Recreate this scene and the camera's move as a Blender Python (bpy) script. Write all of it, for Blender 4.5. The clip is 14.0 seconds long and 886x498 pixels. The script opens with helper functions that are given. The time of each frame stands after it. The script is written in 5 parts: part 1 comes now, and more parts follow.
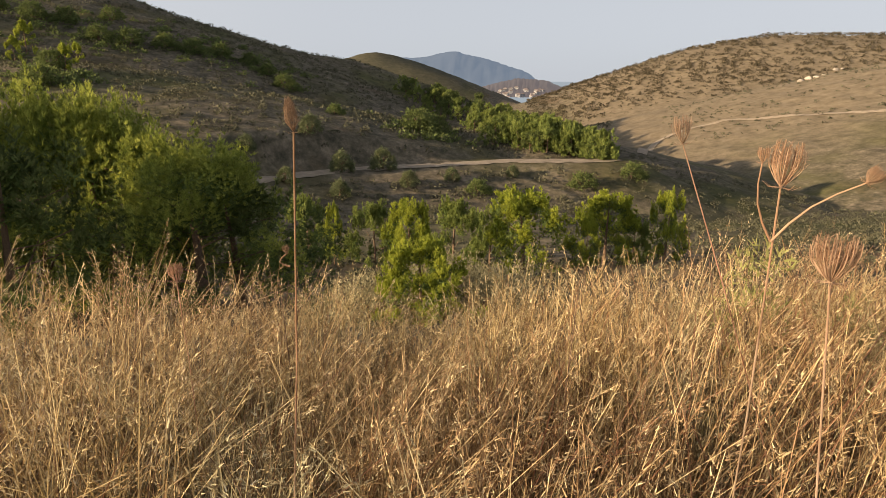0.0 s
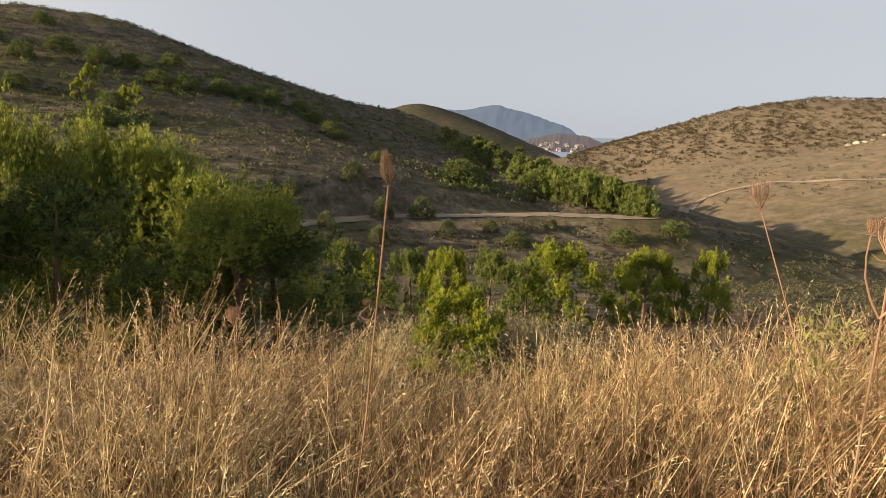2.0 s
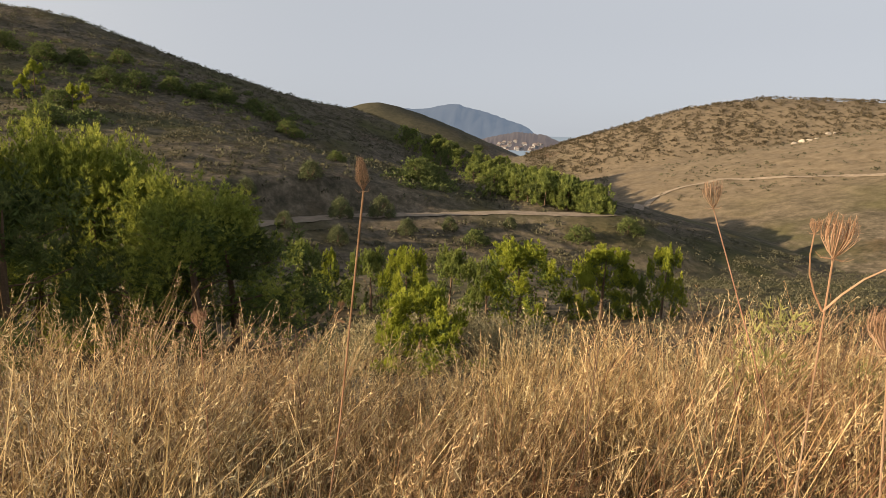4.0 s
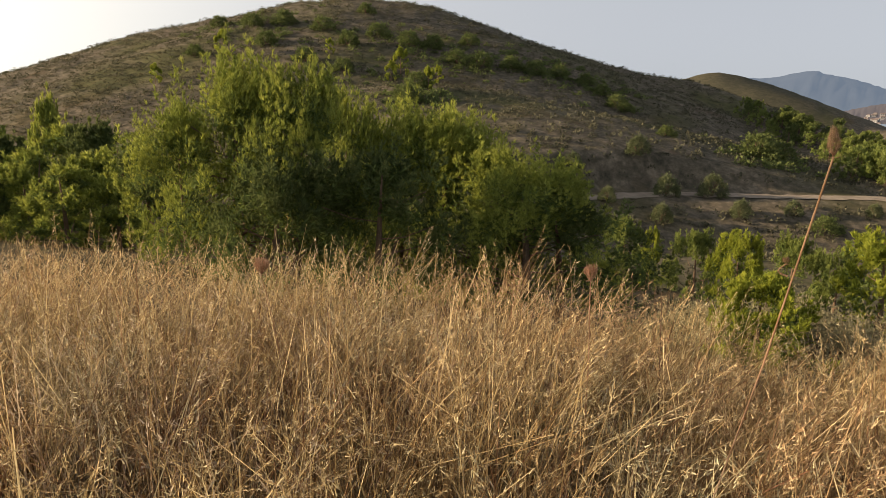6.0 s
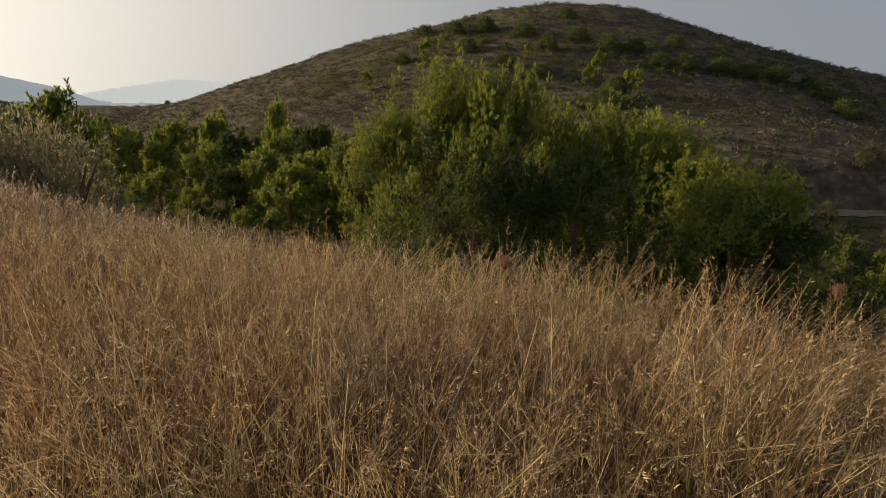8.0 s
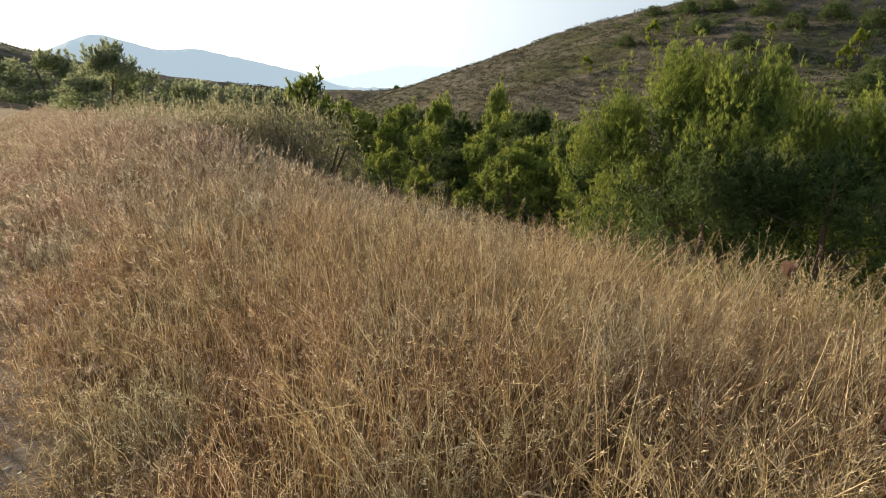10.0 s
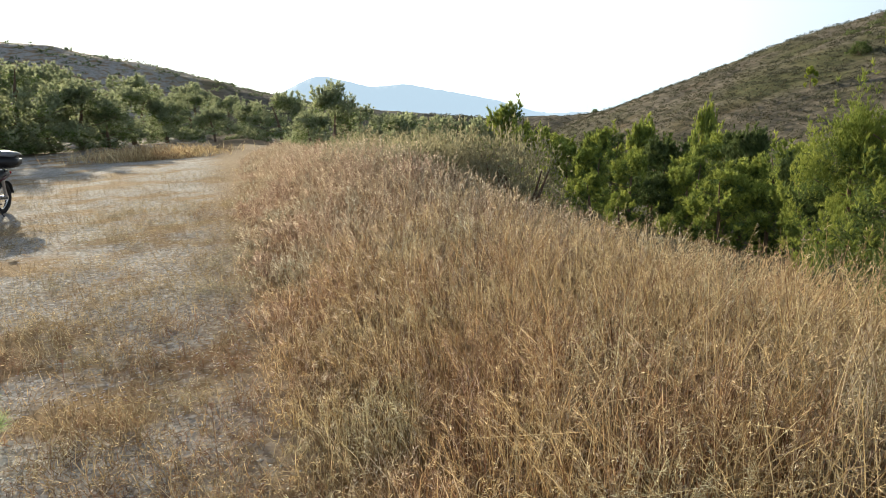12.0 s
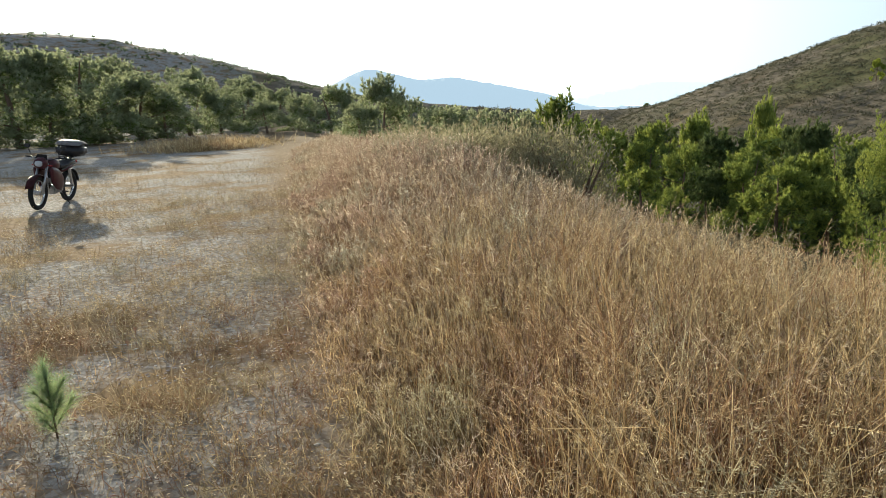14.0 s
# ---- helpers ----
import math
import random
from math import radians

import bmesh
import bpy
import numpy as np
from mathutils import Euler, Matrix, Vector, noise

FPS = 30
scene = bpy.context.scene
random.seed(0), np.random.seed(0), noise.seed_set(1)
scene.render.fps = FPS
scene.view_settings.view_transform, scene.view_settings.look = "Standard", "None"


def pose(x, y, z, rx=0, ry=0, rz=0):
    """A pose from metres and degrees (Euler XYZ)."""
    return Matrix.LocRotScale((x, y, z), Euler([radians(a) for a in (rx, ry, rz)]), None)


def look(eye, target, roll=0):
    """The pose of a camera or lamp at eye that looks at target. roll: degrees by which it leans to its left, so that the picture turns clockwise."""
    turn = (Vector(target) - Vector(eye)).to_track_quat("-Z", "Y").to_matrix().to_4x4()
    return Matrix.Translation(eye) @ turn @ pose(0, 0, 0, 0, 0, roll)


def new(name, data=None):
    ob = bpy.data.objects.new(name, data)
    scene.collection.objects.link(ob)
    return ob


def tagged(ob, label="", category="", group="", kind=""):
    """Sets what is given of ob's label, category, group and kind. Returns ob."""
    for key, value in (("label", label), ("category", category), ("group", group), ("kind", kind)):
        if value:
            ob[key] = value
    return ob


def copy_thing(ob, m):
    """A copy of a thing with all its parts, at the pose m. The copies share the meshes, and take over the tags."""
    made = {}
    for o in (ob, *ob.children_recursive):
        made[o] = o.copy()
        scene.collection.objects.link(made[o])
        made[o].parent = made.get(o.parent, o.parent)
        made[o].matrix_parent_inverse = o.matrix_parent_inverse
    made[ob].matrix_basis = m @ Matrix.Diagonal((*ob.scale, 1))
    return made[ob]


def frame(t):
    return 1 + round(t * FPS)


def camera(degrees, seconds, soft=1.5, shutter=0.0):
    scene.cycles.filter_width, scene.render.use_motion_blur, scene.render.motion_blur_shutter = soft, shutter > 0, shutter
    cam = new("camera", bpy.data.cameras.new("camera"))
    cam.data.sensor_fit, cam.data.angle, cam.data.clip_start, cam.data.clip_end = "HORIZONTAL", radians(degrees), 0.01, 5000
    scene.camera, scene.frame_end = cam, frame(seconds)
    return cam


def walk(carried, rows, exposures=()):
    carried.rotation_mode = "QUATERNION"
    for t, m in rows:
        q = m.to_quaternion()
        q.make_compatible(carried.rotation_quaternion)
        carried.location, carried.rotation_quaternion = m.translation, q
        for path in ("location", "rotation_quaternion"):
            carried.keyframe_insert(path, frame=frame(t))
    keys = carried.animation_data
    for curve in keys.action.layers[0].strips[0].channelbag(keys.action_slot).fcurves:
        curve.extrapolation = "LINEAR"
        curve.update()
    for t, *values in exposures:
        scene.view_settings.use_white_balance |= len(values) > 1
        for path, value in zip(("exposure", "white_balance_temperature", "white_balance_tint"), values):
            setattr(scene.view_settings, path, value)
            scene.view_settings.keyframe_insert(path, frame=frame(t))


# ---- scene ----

# camera: a phone held at eye height, turned from the valley to the track
cam = camera(67.7, 14.0, soft=0.3)
PATH = [
    # seconds, x, y, z, yaw, pitch, roll
    (0.0, -0.005, -0.000, 1.600, 0.00, -14.88, 0.27),
    (0.5, -0.062, 0.000, 1.601, 7.55, -14.56, 0.19),
    (1.0, -0.088, 0.041, 1.597, 10.17, -14.39, 0.47),
    (1.5, -0.078, 0.020, 1.601, 6.55, -11.73, 1.51),
    (2.0, -0.072, 0.027, 1.604, 3.25, -10.66, 2.12),
    (2.5, -0.069, -0.017, 1.611, 1.39, -10.53, 2.19),
    (2.7, -0.066, 0.010, 1.609, -0.02, -10.65, 2.37),
    (4.8, -0.101, -0.026, 1.616, -0.30, -10.62, 2.10),
    (5.0, -0.109, -0.033, 1.616, 4.17, -11.20, 1.95),
    (5.5, -0.210, -0.060, 1.599, 17.54, -12.40, 0.90),
    (6.0, -0.233, -0.232, 1.611, 27.35, -13.45, 0.75),
    (6.5, -0.193, -0.373, 1.653, 32.79, -12.94, 0.85),
    (7.0, -0.251, -0.394, 1.640, 36.90, -13.07, 0.68),
    (7.2, -0.244, -0.398, 1.636, 37.97, -13.05, 0.58),
    (9.3, -0.325, -0.742, 1.688, 55.96, -14.61, 1.27),
    (9.5, -0.333, -0.740, 1.686, 57.76, -14.84, 1.31),
    (10.0, -0.367, -0.744, 1.679, 61.93, -14.64, 0.43),
    (10.5, -0.375, -0.771, 1.683, 65.44, -14.35, 0.01),
    (11.0, -0.369, -0.801, 1.692, 71.29, -13.68, -1.64),
    (11.5, -0.369, -0.827, 1.694, 75.46, -12.53, -2.15),
    (12.0, -0.394, -0.853, 1.684, 79.08, -12.20, -2.38),
    (12.5, -0.408, -0.876, 1.677, 81.18, -12.26, -2.53),
    (13.0, -0.411, -0.896, 1.674, 82.95, -12.22, -2.58),
    (13.5, -0.412, -0.911, 1.669, 83.33, -12.52, -2.34),
    (14.0, -0.413, -0.919, 1.667, 83.11, -12.60, -2.18),
]
EXPOSURES = [(0.0, 1.33, 7000, 11), (1.0, 1.4, 7000, 11), (2.5, 1.2, 7000, 11), (5.0, 1.25, 7000, 11), (5.5, 1.32, 7000, 11), (6.5, 0.97, 6900, 11), (7.2, 0.58, 6800, 11), (9.6, 0.18, 6400, 9), (10.0, 1.1, 5900, 5), (11.3, 1.4, 5700, 3), (14.0, 1.27, 5500, 0)]
walk(cam, [(t, pose(x, y, z, 90 + pitch, 0, yaw) @ pose(0, 0, 0, 0, 0, roll)) for t, x, y, z, yaw, pitch, roll in PATH], EXPOSURES)

# ---- light: a low, warm evening sun over the west ridge, and the sky ----
SUN_AZ, SUN_EL = 112.5, 12.3
world = bpy.data.worlds.new("evening_sky")
scene.world = world
world.use_nodes = True
wn = world.node_tree
sky = wn.nodes.new("ShaderNodeTexSky")
sky.sky_type, sky.sun_disc = "NISHITA", False
sky.sun_elevation, sky.sun_rotation = radians(SUN_EL), radians(-SUN_AZ)
sky.altitude, sky.air_density, sky.dust_density, sky.ozone_density = 100, 0.75, 0.35, 4.0
soft_sky = wn.nodes.new("ShaderNodeHueSaturation")
soft_sky.inputs["Saturation"].default_value = 0.27
wn.links.new(sky.outputs[0], soft_sky.inputs["Color"])
# low haze: grey-lilac round the horizon, brightening to warm white towards the sun
ray = wn.nodes.new("ShaderNodeTexCoord").outputs["Generated"]
to_sun = wn.nodes.new("ShaderNodeVectorMath")
to_sun.operation = "DOT_PRODUCT"
to_sun.inputs[1].default_value = (-math.sin(radians(SUN_AZ)) * math.cos(radians(SUN_EL)), math.cos(radians(SUN_AZ)) * math.cos(radians(SUN_EL)), math.sin(radians(SUN_EL)))
wn.links.new(ray, to_sun.inputs[0])
half = wn.nodes.new("ShaderNodeMath")
half.operation, half.inputs[1].default_value, half.inputs[2].default_value = "MULTIPLY_ADD", 0.5, 0.5
wn.links.new(to_sun.outputs["Value"], half.inputs[0])
glow = wn.nodes.new("ShaderNodeMath")
glow.operation, glow.inputs[1].default_value = "POWER", 6.0
wn.links.new(half.outputs[0], glow.inputs[0])
haze = wn.nodes.new("ShaderNodeMix")
haze.data_type = "RGBA"
haze.inputs[6].default_value, haze.inputs[7].default_value = (2.2, 2.45, 2.85, 1), (14.0, 13.0, 10.8, 1)
wn.links.new(glow.outputs[0], haze.inputs[0])
split = wn.nodes.new("ShaderNodeSeparateXYZ")
wn.links.new(ray, split.inputs[0])
low = wn.nodes.new("ShaderNodeMapRange")
low.interpolation_type = "SMOOTHSTEP"
for k_, v_ in ((1, 0.12), (2, 0.6), (3, 0.9), (4, 0.0)):
    low.inputs[k_].default_value = v_
wn.links.new(split.outputs["Z"], low.inputs[0])
whole_sky = wn.nodes.new("ShaderNodeMix")
whole_sky.data_type = "RGBA"
wn.links.new(low.outputs[0], whole_sky.inputs[0])
wn.links.new(soft_sky.outputs[0], whole_sky.inputs[6])
wn.links.new(haze.outputs[2], whole_sky.inputs[7])
wn.links.new(whole_sky.outputs[2], wn.nodes["Background"].inputs[0])
wn.nodes["Background"].inputs[1].default_value = 0.093


def way(az, el=0.0):
    """The direction at az degrees to the left of north (+y) and el degrees up."""
    a, e = radians(az), radians(el)
    return Vector((-math.sin(a) * math.cos(e), math.cos(a) * math.cos(e), math.sin(e)))


sun_data = bpy.data.lights.new("sun", "SUN")
sun_data.energy, sun_data.angle, sun_data.color = 4.25, radians(0.6), (1.0, 0.77, 0.51)
sun = new("sun", sun_data)
sun.matrix_world = look(way(SUN_AZ, SUN_EL) * 50, (0, 0, 0))

# ---- materials ----


class Mat:
    """A small helper for building node materials."""

    def __init__(self, name, rough=0.8, metal=0.0):
        self.m = bpy.data.materials.new(name)
        self.m.use_nodes = True
        self.t = self.m.node_tree
        self.b = self.t.nodes["Principled BSDF"]
        self.out = self.t.nodes["Material Output"]
        self.b.inputs["Roughness"].default_value = rough
        self.b.inputs["Metallic"].default_value = metal
        self.b.inputs["Specular IOR Level"].default_value = 0.25

    def node(self, kind, **values):
        n = self.t.nodes.new(kind)
        for k, v in values.items():
            n.inputs[k.replace("_", " ")].default_value = v
        return n

    def link(self, a, b):
        self.t.links.new(a, b)

    def pos(self):
        return self.t.nodes.new("ShaderNodeNewGeometry").outputs["Position"]

    def noise(self, scale, detail=4.0, rough=0.55, vec=None):
        n = self.node("ShaderNodeTexNoise", Scale=scale, Detail=detail, Roughness=rough)
        self.link(vec if vec is not None else self.pos(), n.inputs["Vector"])
        return n.outputs["Fac"]

    def ramp(self, fac, stops):
        r = self.t.nodes.new("ShaderNodeValToRGB")
        e = r.color_ramp.elements
        while len(e) < len(stops):
            e.new(0.5)
        for k, (p, c) in enumerate(stops):
            e[k].position, e[k].color = p, (*c, 1)
        self.link(fac, r.inputs[0])
        return r.outputs[0]

    def span(self, fac, a, b):
        r = self.node("ShaderNodeMapRange")
        r.inputs[1].default_value, r.inputs[2].default_value = a, b
        self.link(fac, r.inputs[0])
        return r.outputs[0]

    def mix(self, fac, a, b, mode="MIX"):
        n = self.t.nodes.new("ShaderNodeMix")
        n.data_type, n.blend_type = "RGBA", mode
        for v, s in ((fac, n.inputs[0]), (a, n.inputs[6]), (b, n.inputs[7])):
            if isinstance(v, (int, float)):
                s.default_value = v
            elif isinstance(v, tuple):
                s.default_value = (*v, 1)
            else:
                self.link(v, s)
        return n.outputs[2]

    def math(self, op, a, b=0.0):
        n = self.t.nodes.new("ShaderNodeMath")
        n.operation = op
        for v, s in ((a, n.inputs[0]), (b, n.inputs[1])):
            if isinstance(v, (int, float)):
                s.default_value = v
            else:
                self.link(v, s)
        return n.outputs[0]

    def colour(self, c):
        if isinstance(c, tuple):
            self.b.inputs["Base Color"].default_value = (*c, 1)
        else:
            self.link(c, self.b.inputs["Base Color"])
        return self

    def bump(self, height, strength=0.4, distance=0.02):
        n = self.node("ShaderNodeBump", Strength=strength, Distance=distance)
        self.link(height, n.inputs["Height"])
        self.link(n.outputs[0], self.b.inputs["Normal"])
        return self

    def island(self):
        return self.t.nodes.new("ShaderNodeNewGeometry").outputs["Random Per Island"]

    def thin(self, amount):
        """Lets light through, as leaves and straw do."""
        tr = self.t.nodes.new("ShaderNodeBsdfTranslucent")
        src = self.b.inputs["Base Color"]
        if src.links:
            self.link(src.links[0].from_socket, tr.inputs["Color"])
        else:
            tr.inputs["Color"].default_value = src.default_value
        mx = self.node("ShaderNodeMixShader", Fac=amount)
        self.link(self.b.outputs[0], mx.inputs[1])
        self.link(tr.outputs[0], mx.inputs[2])
        self.link(mx.outputs[0], self.out.inputs["Surface"])
        return self


def plain(name, c, rough=0.6, metal=0.0, scale=30.0, vary=0.25):
    m = Mat(name, rough, metal)
    f = m.noise(scale)
    d = tuple(v * (1 - vary) for v in c)
    u = tuple(min(1.0, v * (1 + vary)) for v in c)
    m.colour(m.ramp(f, [(0.3, d), (0.7, u)]))
    return m.m


def ground_material():
    m = Mat("hill_earth", 1.0)
    m.b.inputs["Specular IOR Level"].default_value = 0.05
    p = m.pos()
    xyz = m.t.nodes.new("ShaderNodeSeparateXYZ")
    m.link(p, xyz.inputs[0])
    x, y = xyz.outputs[0], xyz.outputs[1]
    # dry earth with straw litter near the track
    fine = m.noise(9.0, 8.0, 0.7)
    patch = m.noise(0.55, 5.0, 0.6)
    stones = m.node("ShaderNodeTexVoronoi", Scale=28.0)
    m.link(p, stones.inputs["Vector"])
    straw = m.ramp(fine, [(0.25, (0.13, 0.085, 0.045)), (0.5, (0.25, 0.17, 0.09)), (0.8, (0.38, 0.28, 0.16))])
    gravel = m.ramp(stones.outputs["Color"], [(0.2, (0.20, 0.18, 0.155)), (0.6, (0.35, 0.325, 0.29)), (0.95, (0.54, 0.51, 0.46))])
    n = m.math("SUBTRACT", y, m.math("MULTIPLY", x, 0.14))
    on_track = m.math("MULTIPLY", m.span(n, -0.3, -1.2), m.span(m.math("ADD", patch, m.math("MULTIPLY", fine, 0.25)), 0.54, 0.64))
    near = m.mix(on_track, straw, gravel)
    # scrub hillside: reddish earth, grey-brown dry herbs, dull green patches
    big = m.noise(0.03, 6.0, 0.6)
    mid = m.noise(0.35, 7.0, 0.7)
    tufts = m.noise(1.1, 4.0, 0.65)
    cover = m.math("ADD", m.math("MULTIPLY", mid, 0.6), m.math("MULTIPLY", tufts, 0.4))
    hill = m.ramp(cover, [(0.36, (0.052, 0.05, 0.036)), (0.46, (0.095, 0.085, 0.063)), (0.55, (0.15, 0.128, 0.095)), (0.66, (0.25, 0.21, 0.16))])
    red = m.ramp(cover, [(0.36, (0.06, 0.043, 0.03)), (0.6, (0.16, 0.105, 0.072))])
    hill = m.mix(m.span(m.noise(0.06, 4.0, 0.6), 0.55, 0.68), hill, red)
    green = m.ramp(mid, [(0.3, (0.05, 0.056, 0.026)), (0.7, (0.125, 0.12, 0.06))])
    hill = m.mix(m.span(big, 0.48, 0.62), hill, green)
    # the sunny slopes across the valley are pale dry grass
    tan = m.ramp(mid, [(0.25, (0.105, 0.085, 0.058)), (0.5, (0.185, 0.152, 0.108)), (0.8, (0.275, 0.228, 0.168))])
    east = m.span(m.math("SUBTRACT", x, m.math("MULTIPLY", y, 0.17)), -8.0, 15.0)
    far_e = m.span(y, 130.0, 190.0)
    hill = m.mix(m.math("MULTIPLY", east, far_e), hill, tan)
    dull = m.ramp(mid, [(0.3, (0.05, 0.05, 0.034)), (0.7, (0.1, 0.094, 0.064))])
    hill = m.mix(m.math("MULTIPLY", m.span(y, 370.0, 430.0), m.span(x, 30.0, 0.0)), hill, dull)
    r = m.math("SQRT", m.math("ADD", m.math("MULTIPLY", x, x), m.math("MULTIPLY", y, y)))
    far = m.span(r, 18.0, 60.0)
    flat = m.math("MAXIMUM", m.math("MULTIPLY", far, m.span(n, -12.0, 6.0)), m.math("MULTIPLY", m.span(n, 3.2, 5.0), m.span(r, 60.0, 5.0)))
    m.colour(m.mix(flat, near, hill))
    m.bump(m.math("ADD", fine, m.math("MULTIPLY", stones.outputs["Distance"], 0.5)), 0.35, 0.02)
    return m.m


def grass_material(name, lo, mid, hi, thin=0.3):
    m = Mat(name, 0.6)
    m.b.inputs["Specular IOR Level"].default_value = 0.12
    # golden, pinkish and grey-green stands, straw by straw
    gold = m.ramp(m.island(), [(0.0, lo), (0.5, mid), (1.0, hi)])
    pink = m.ramp(m.island(), [(0.0, tuple(a * b for a, b in zip(lo, (0.92, 0.82, 0.9)))), (0.6, tuple(a * b for a, b in zip(mid, (0.96, 0.87, 0.97)))), (1.0, hi)])
    grey = m.ramp(m.island(), [(0.0, tuple(a * b for a, b in zip(lo, (0.8, 0.95, 0.95)))), (1.0, tuple(a * b for a, b in zip(hi, (0.88, 0.95, 1.0))))])
    stand = m.mix(m.span(m.noise(0.8, 3.0), 0.45, 0.6), gold, pink)
    stand = m.mix(m.span(m.noise(1.4, 3.0), 0.52, 0.66), stand, grey)
    # tuft by tuft some are weathered darker, some bleached
    tuft = m.ramp(m.noise(9.0, 2.0), [(0.32, (0.55, 0.5, 0.46)), (0.5, (0.95, 0.95, 0.95)), (0.68, (1.25, 1.25, 1.3))])
    m.colour(m.mix(1.0, stand, tuft, "MULTIPLY"))
    return m.thin(thin).m


def leaf_material(name, lo, mid, hi, thin=0.3):
    m = Mat(name, 0.75)
    m.b.inputs["Specular IOR Level"].default_value = 0.06
    m.colour(m.mix(m.span(m.noise(1.3, 3.0), 0.4, 0.65), m.ramp(m.island(), [(0.0, lo), (1.0, mid)]), m.ramp(m.island(), [(0.0, mid), (1.0, hi)])))
    return m.thin(thin).m


M_GROUND = ground_material()
M_STRAW = grass_material("dry_straw", (0.24, 0.165, 0.08), (0.54, 0.405, 0.19), (0.80, 0.65, 0.38))
M_SEED = grass_material("seed_husks", (0.26, 0.18, 0.09), (0.58, 0.45, 0.235), (0.86, 0.74, 0.46), 0.3)
M_BROWN = grass_material("brown_grass", (0.2, 0.15, 0.078), (0.35, 0.275, 0.155), (0.5, 0.415, 0.26))
M_MAUVE_STRAW = grass_material("mauve_straw", (0.2, 0.14, 0.09), (0.43, 0.325, 0.21), (0.68, 0.56, 0.39))
M_MAUVE_SEED = grass_material("pale_mauve_husks", (0.27, 0.205, 0.135), (0.54, 0.435, 0.3), (0.82, 0.72, 0.53), 0.35)
M_RUST = grass_material("rusty_stalks", (0.19, 0.10, 0.055), (0.28, 0.165, 0.09), (0.39, 0.255, 0.145), 0.2)
M_PINE = leaf_material("pine_needles", (0.14, 0.185, 0.046), (0.3, 0.345, 0.075), (0.5, 0.52, 0.12), 0.38)
M_YOUNG = leaf_material("sunlit_young_needles", (0.16, 0.205, 0.035), (0.31, 0.355, 0.055), (0.47, 0.5, 0.09), 0.5)
M_BANK = leaf_material("dry_shrub_leaves", (0.19, 0.175, 0.1), (0.3, 0.275, 0.165), (0.45, 0.405, 0.26), 0.55)
M_FAR_PINE = leaf_material("far_pine_needles", (0.12, 0.16, 0.05), (0.22, 0.27, 0.08), (0.33, 0.37, 0.11), 0.45)
M_BANK2 = leaf_material("olive_shoot_leaves", (0.16, 0.17, 0.06), (0.28, 0.28, 0.10), (0.42, 0.40, 0.18), 0.35)
M_WOOD = leaf_material("hazed_tree_leaves", (0.2, 0.225, 0.13), (0.33, 0.36, 0.205), (0.46, 0.485, 0.28), 0.62)
M_SEEDLING = leaf_material("seedling_needles", (0.2, 0.27, 0.13), (0.31, 0.39, 0.19), (0.43, 0.5, 0.26), 0.5)
M_CORE = leaf_material("inner_shade_needles", (0.085, 0.125, 0.042), (0.14, 0.19, 0.058), (0.21, 0.26, 0.08), 0.3)
M_PINE_DARK = leaf_material("dark_pine_needles", (0.069, 0.094, 0.037), (0.125, 0.16, 0.057), (0.2, 0.231, 0.081), 0.3)
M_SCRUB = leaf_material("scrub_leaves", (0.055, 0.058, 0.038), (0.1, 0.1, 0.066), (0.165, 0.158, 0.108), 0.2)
M_OLIVE = leaf_material("grey_green_leaves", (0.075, 0.094, 0.049), (0.138, 0.163, 0.083), (0.218, 0.236, 0.132), 0.3)
M_BARK = plain("bark", (0.16, 0.11, 0.075), 0.9)
M_CARROT = grass_material("dried_umbel", (0.24, 0.14, 0.085), (0.38, 0.24, 0.15), (0.55, 0.39, 0.27), 0.3)
M_ROAD = plain("pale_dirt", (0.29, 0.24, 0.185), 0.95, 0, 0.8)


def painted_haze_material(name, c, e):
    # distance haze painted as a steady glow over an almost black surface
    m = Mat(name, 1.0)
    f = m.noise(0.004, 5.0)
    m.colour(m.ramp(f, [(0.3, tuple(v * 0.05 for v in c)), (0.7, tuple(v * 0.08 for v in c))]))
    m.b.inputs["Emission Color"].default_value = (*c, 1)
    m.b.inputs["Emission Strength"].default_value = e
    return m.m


M_BLUE = painted_haze_material("blue_haze_glow", (0.22, 0.29, 0.40), 0.28)
M_SEA = painted_haze_material("sea_haze_glow", (0.30, 0.38, 0.46), 0.36)
M_WEST = painted_haze_material("pale_blue_haze_glow", (0.45, 0.51, 0.55), 0.52)
M_PALE = painted_haze_material("faint_haze_glow", (0.62, 0.66, 0.64), 0.7)
M_MAUVE = painted_haze_material("headland_haze_glow", (0.24, 0.21, 0.22), 0.25)

# ---- mesh helpers ----


def mesh_np(name, verts, tris):
    """A mesh from arrays of corners and triangles."""
    verts, tris = np.asarray(verts, np.float32), np.asarray(tris, np.int32)
    me = bpy.data.meshes.new(name)
    me.vertices.add(len(verts))
    me.vertices.foreach_set("co", verts.ravel())
    me.loops.add(tris.size)
    me.loops.foreach_set("vertex_index", tris.ravel())
    me.polygons.add(len(tris))
    me.polygons.foreach_set("loop_start", np.arange(0, tris.size, 3, dtype=np.int32))
    me.update(calc_edges=True)
    return me


def thing_np(name, verts, tris, mat, parent=None, label=""):
    me = mesh_np(name, verts, tris)
    me.materials.append(mat)
    ob = new(name, me)
    ob.parent = parent
    return tagged(ob, label)


def part(name, bm, mat, parent, label="", smooth=False):
    """Links a bmesh as one mesh object under a thing or a part."""
    me = bpy.data.meshes.new(name)
    if smooth:
        for f in bm.faces:
            f.smooth = True
    bm.to_mesh(me)
    bm.free()
    me.materials.append(mat)
    ob = new(name, me)
    ob.parent = parent
    return tagged(ob, label)


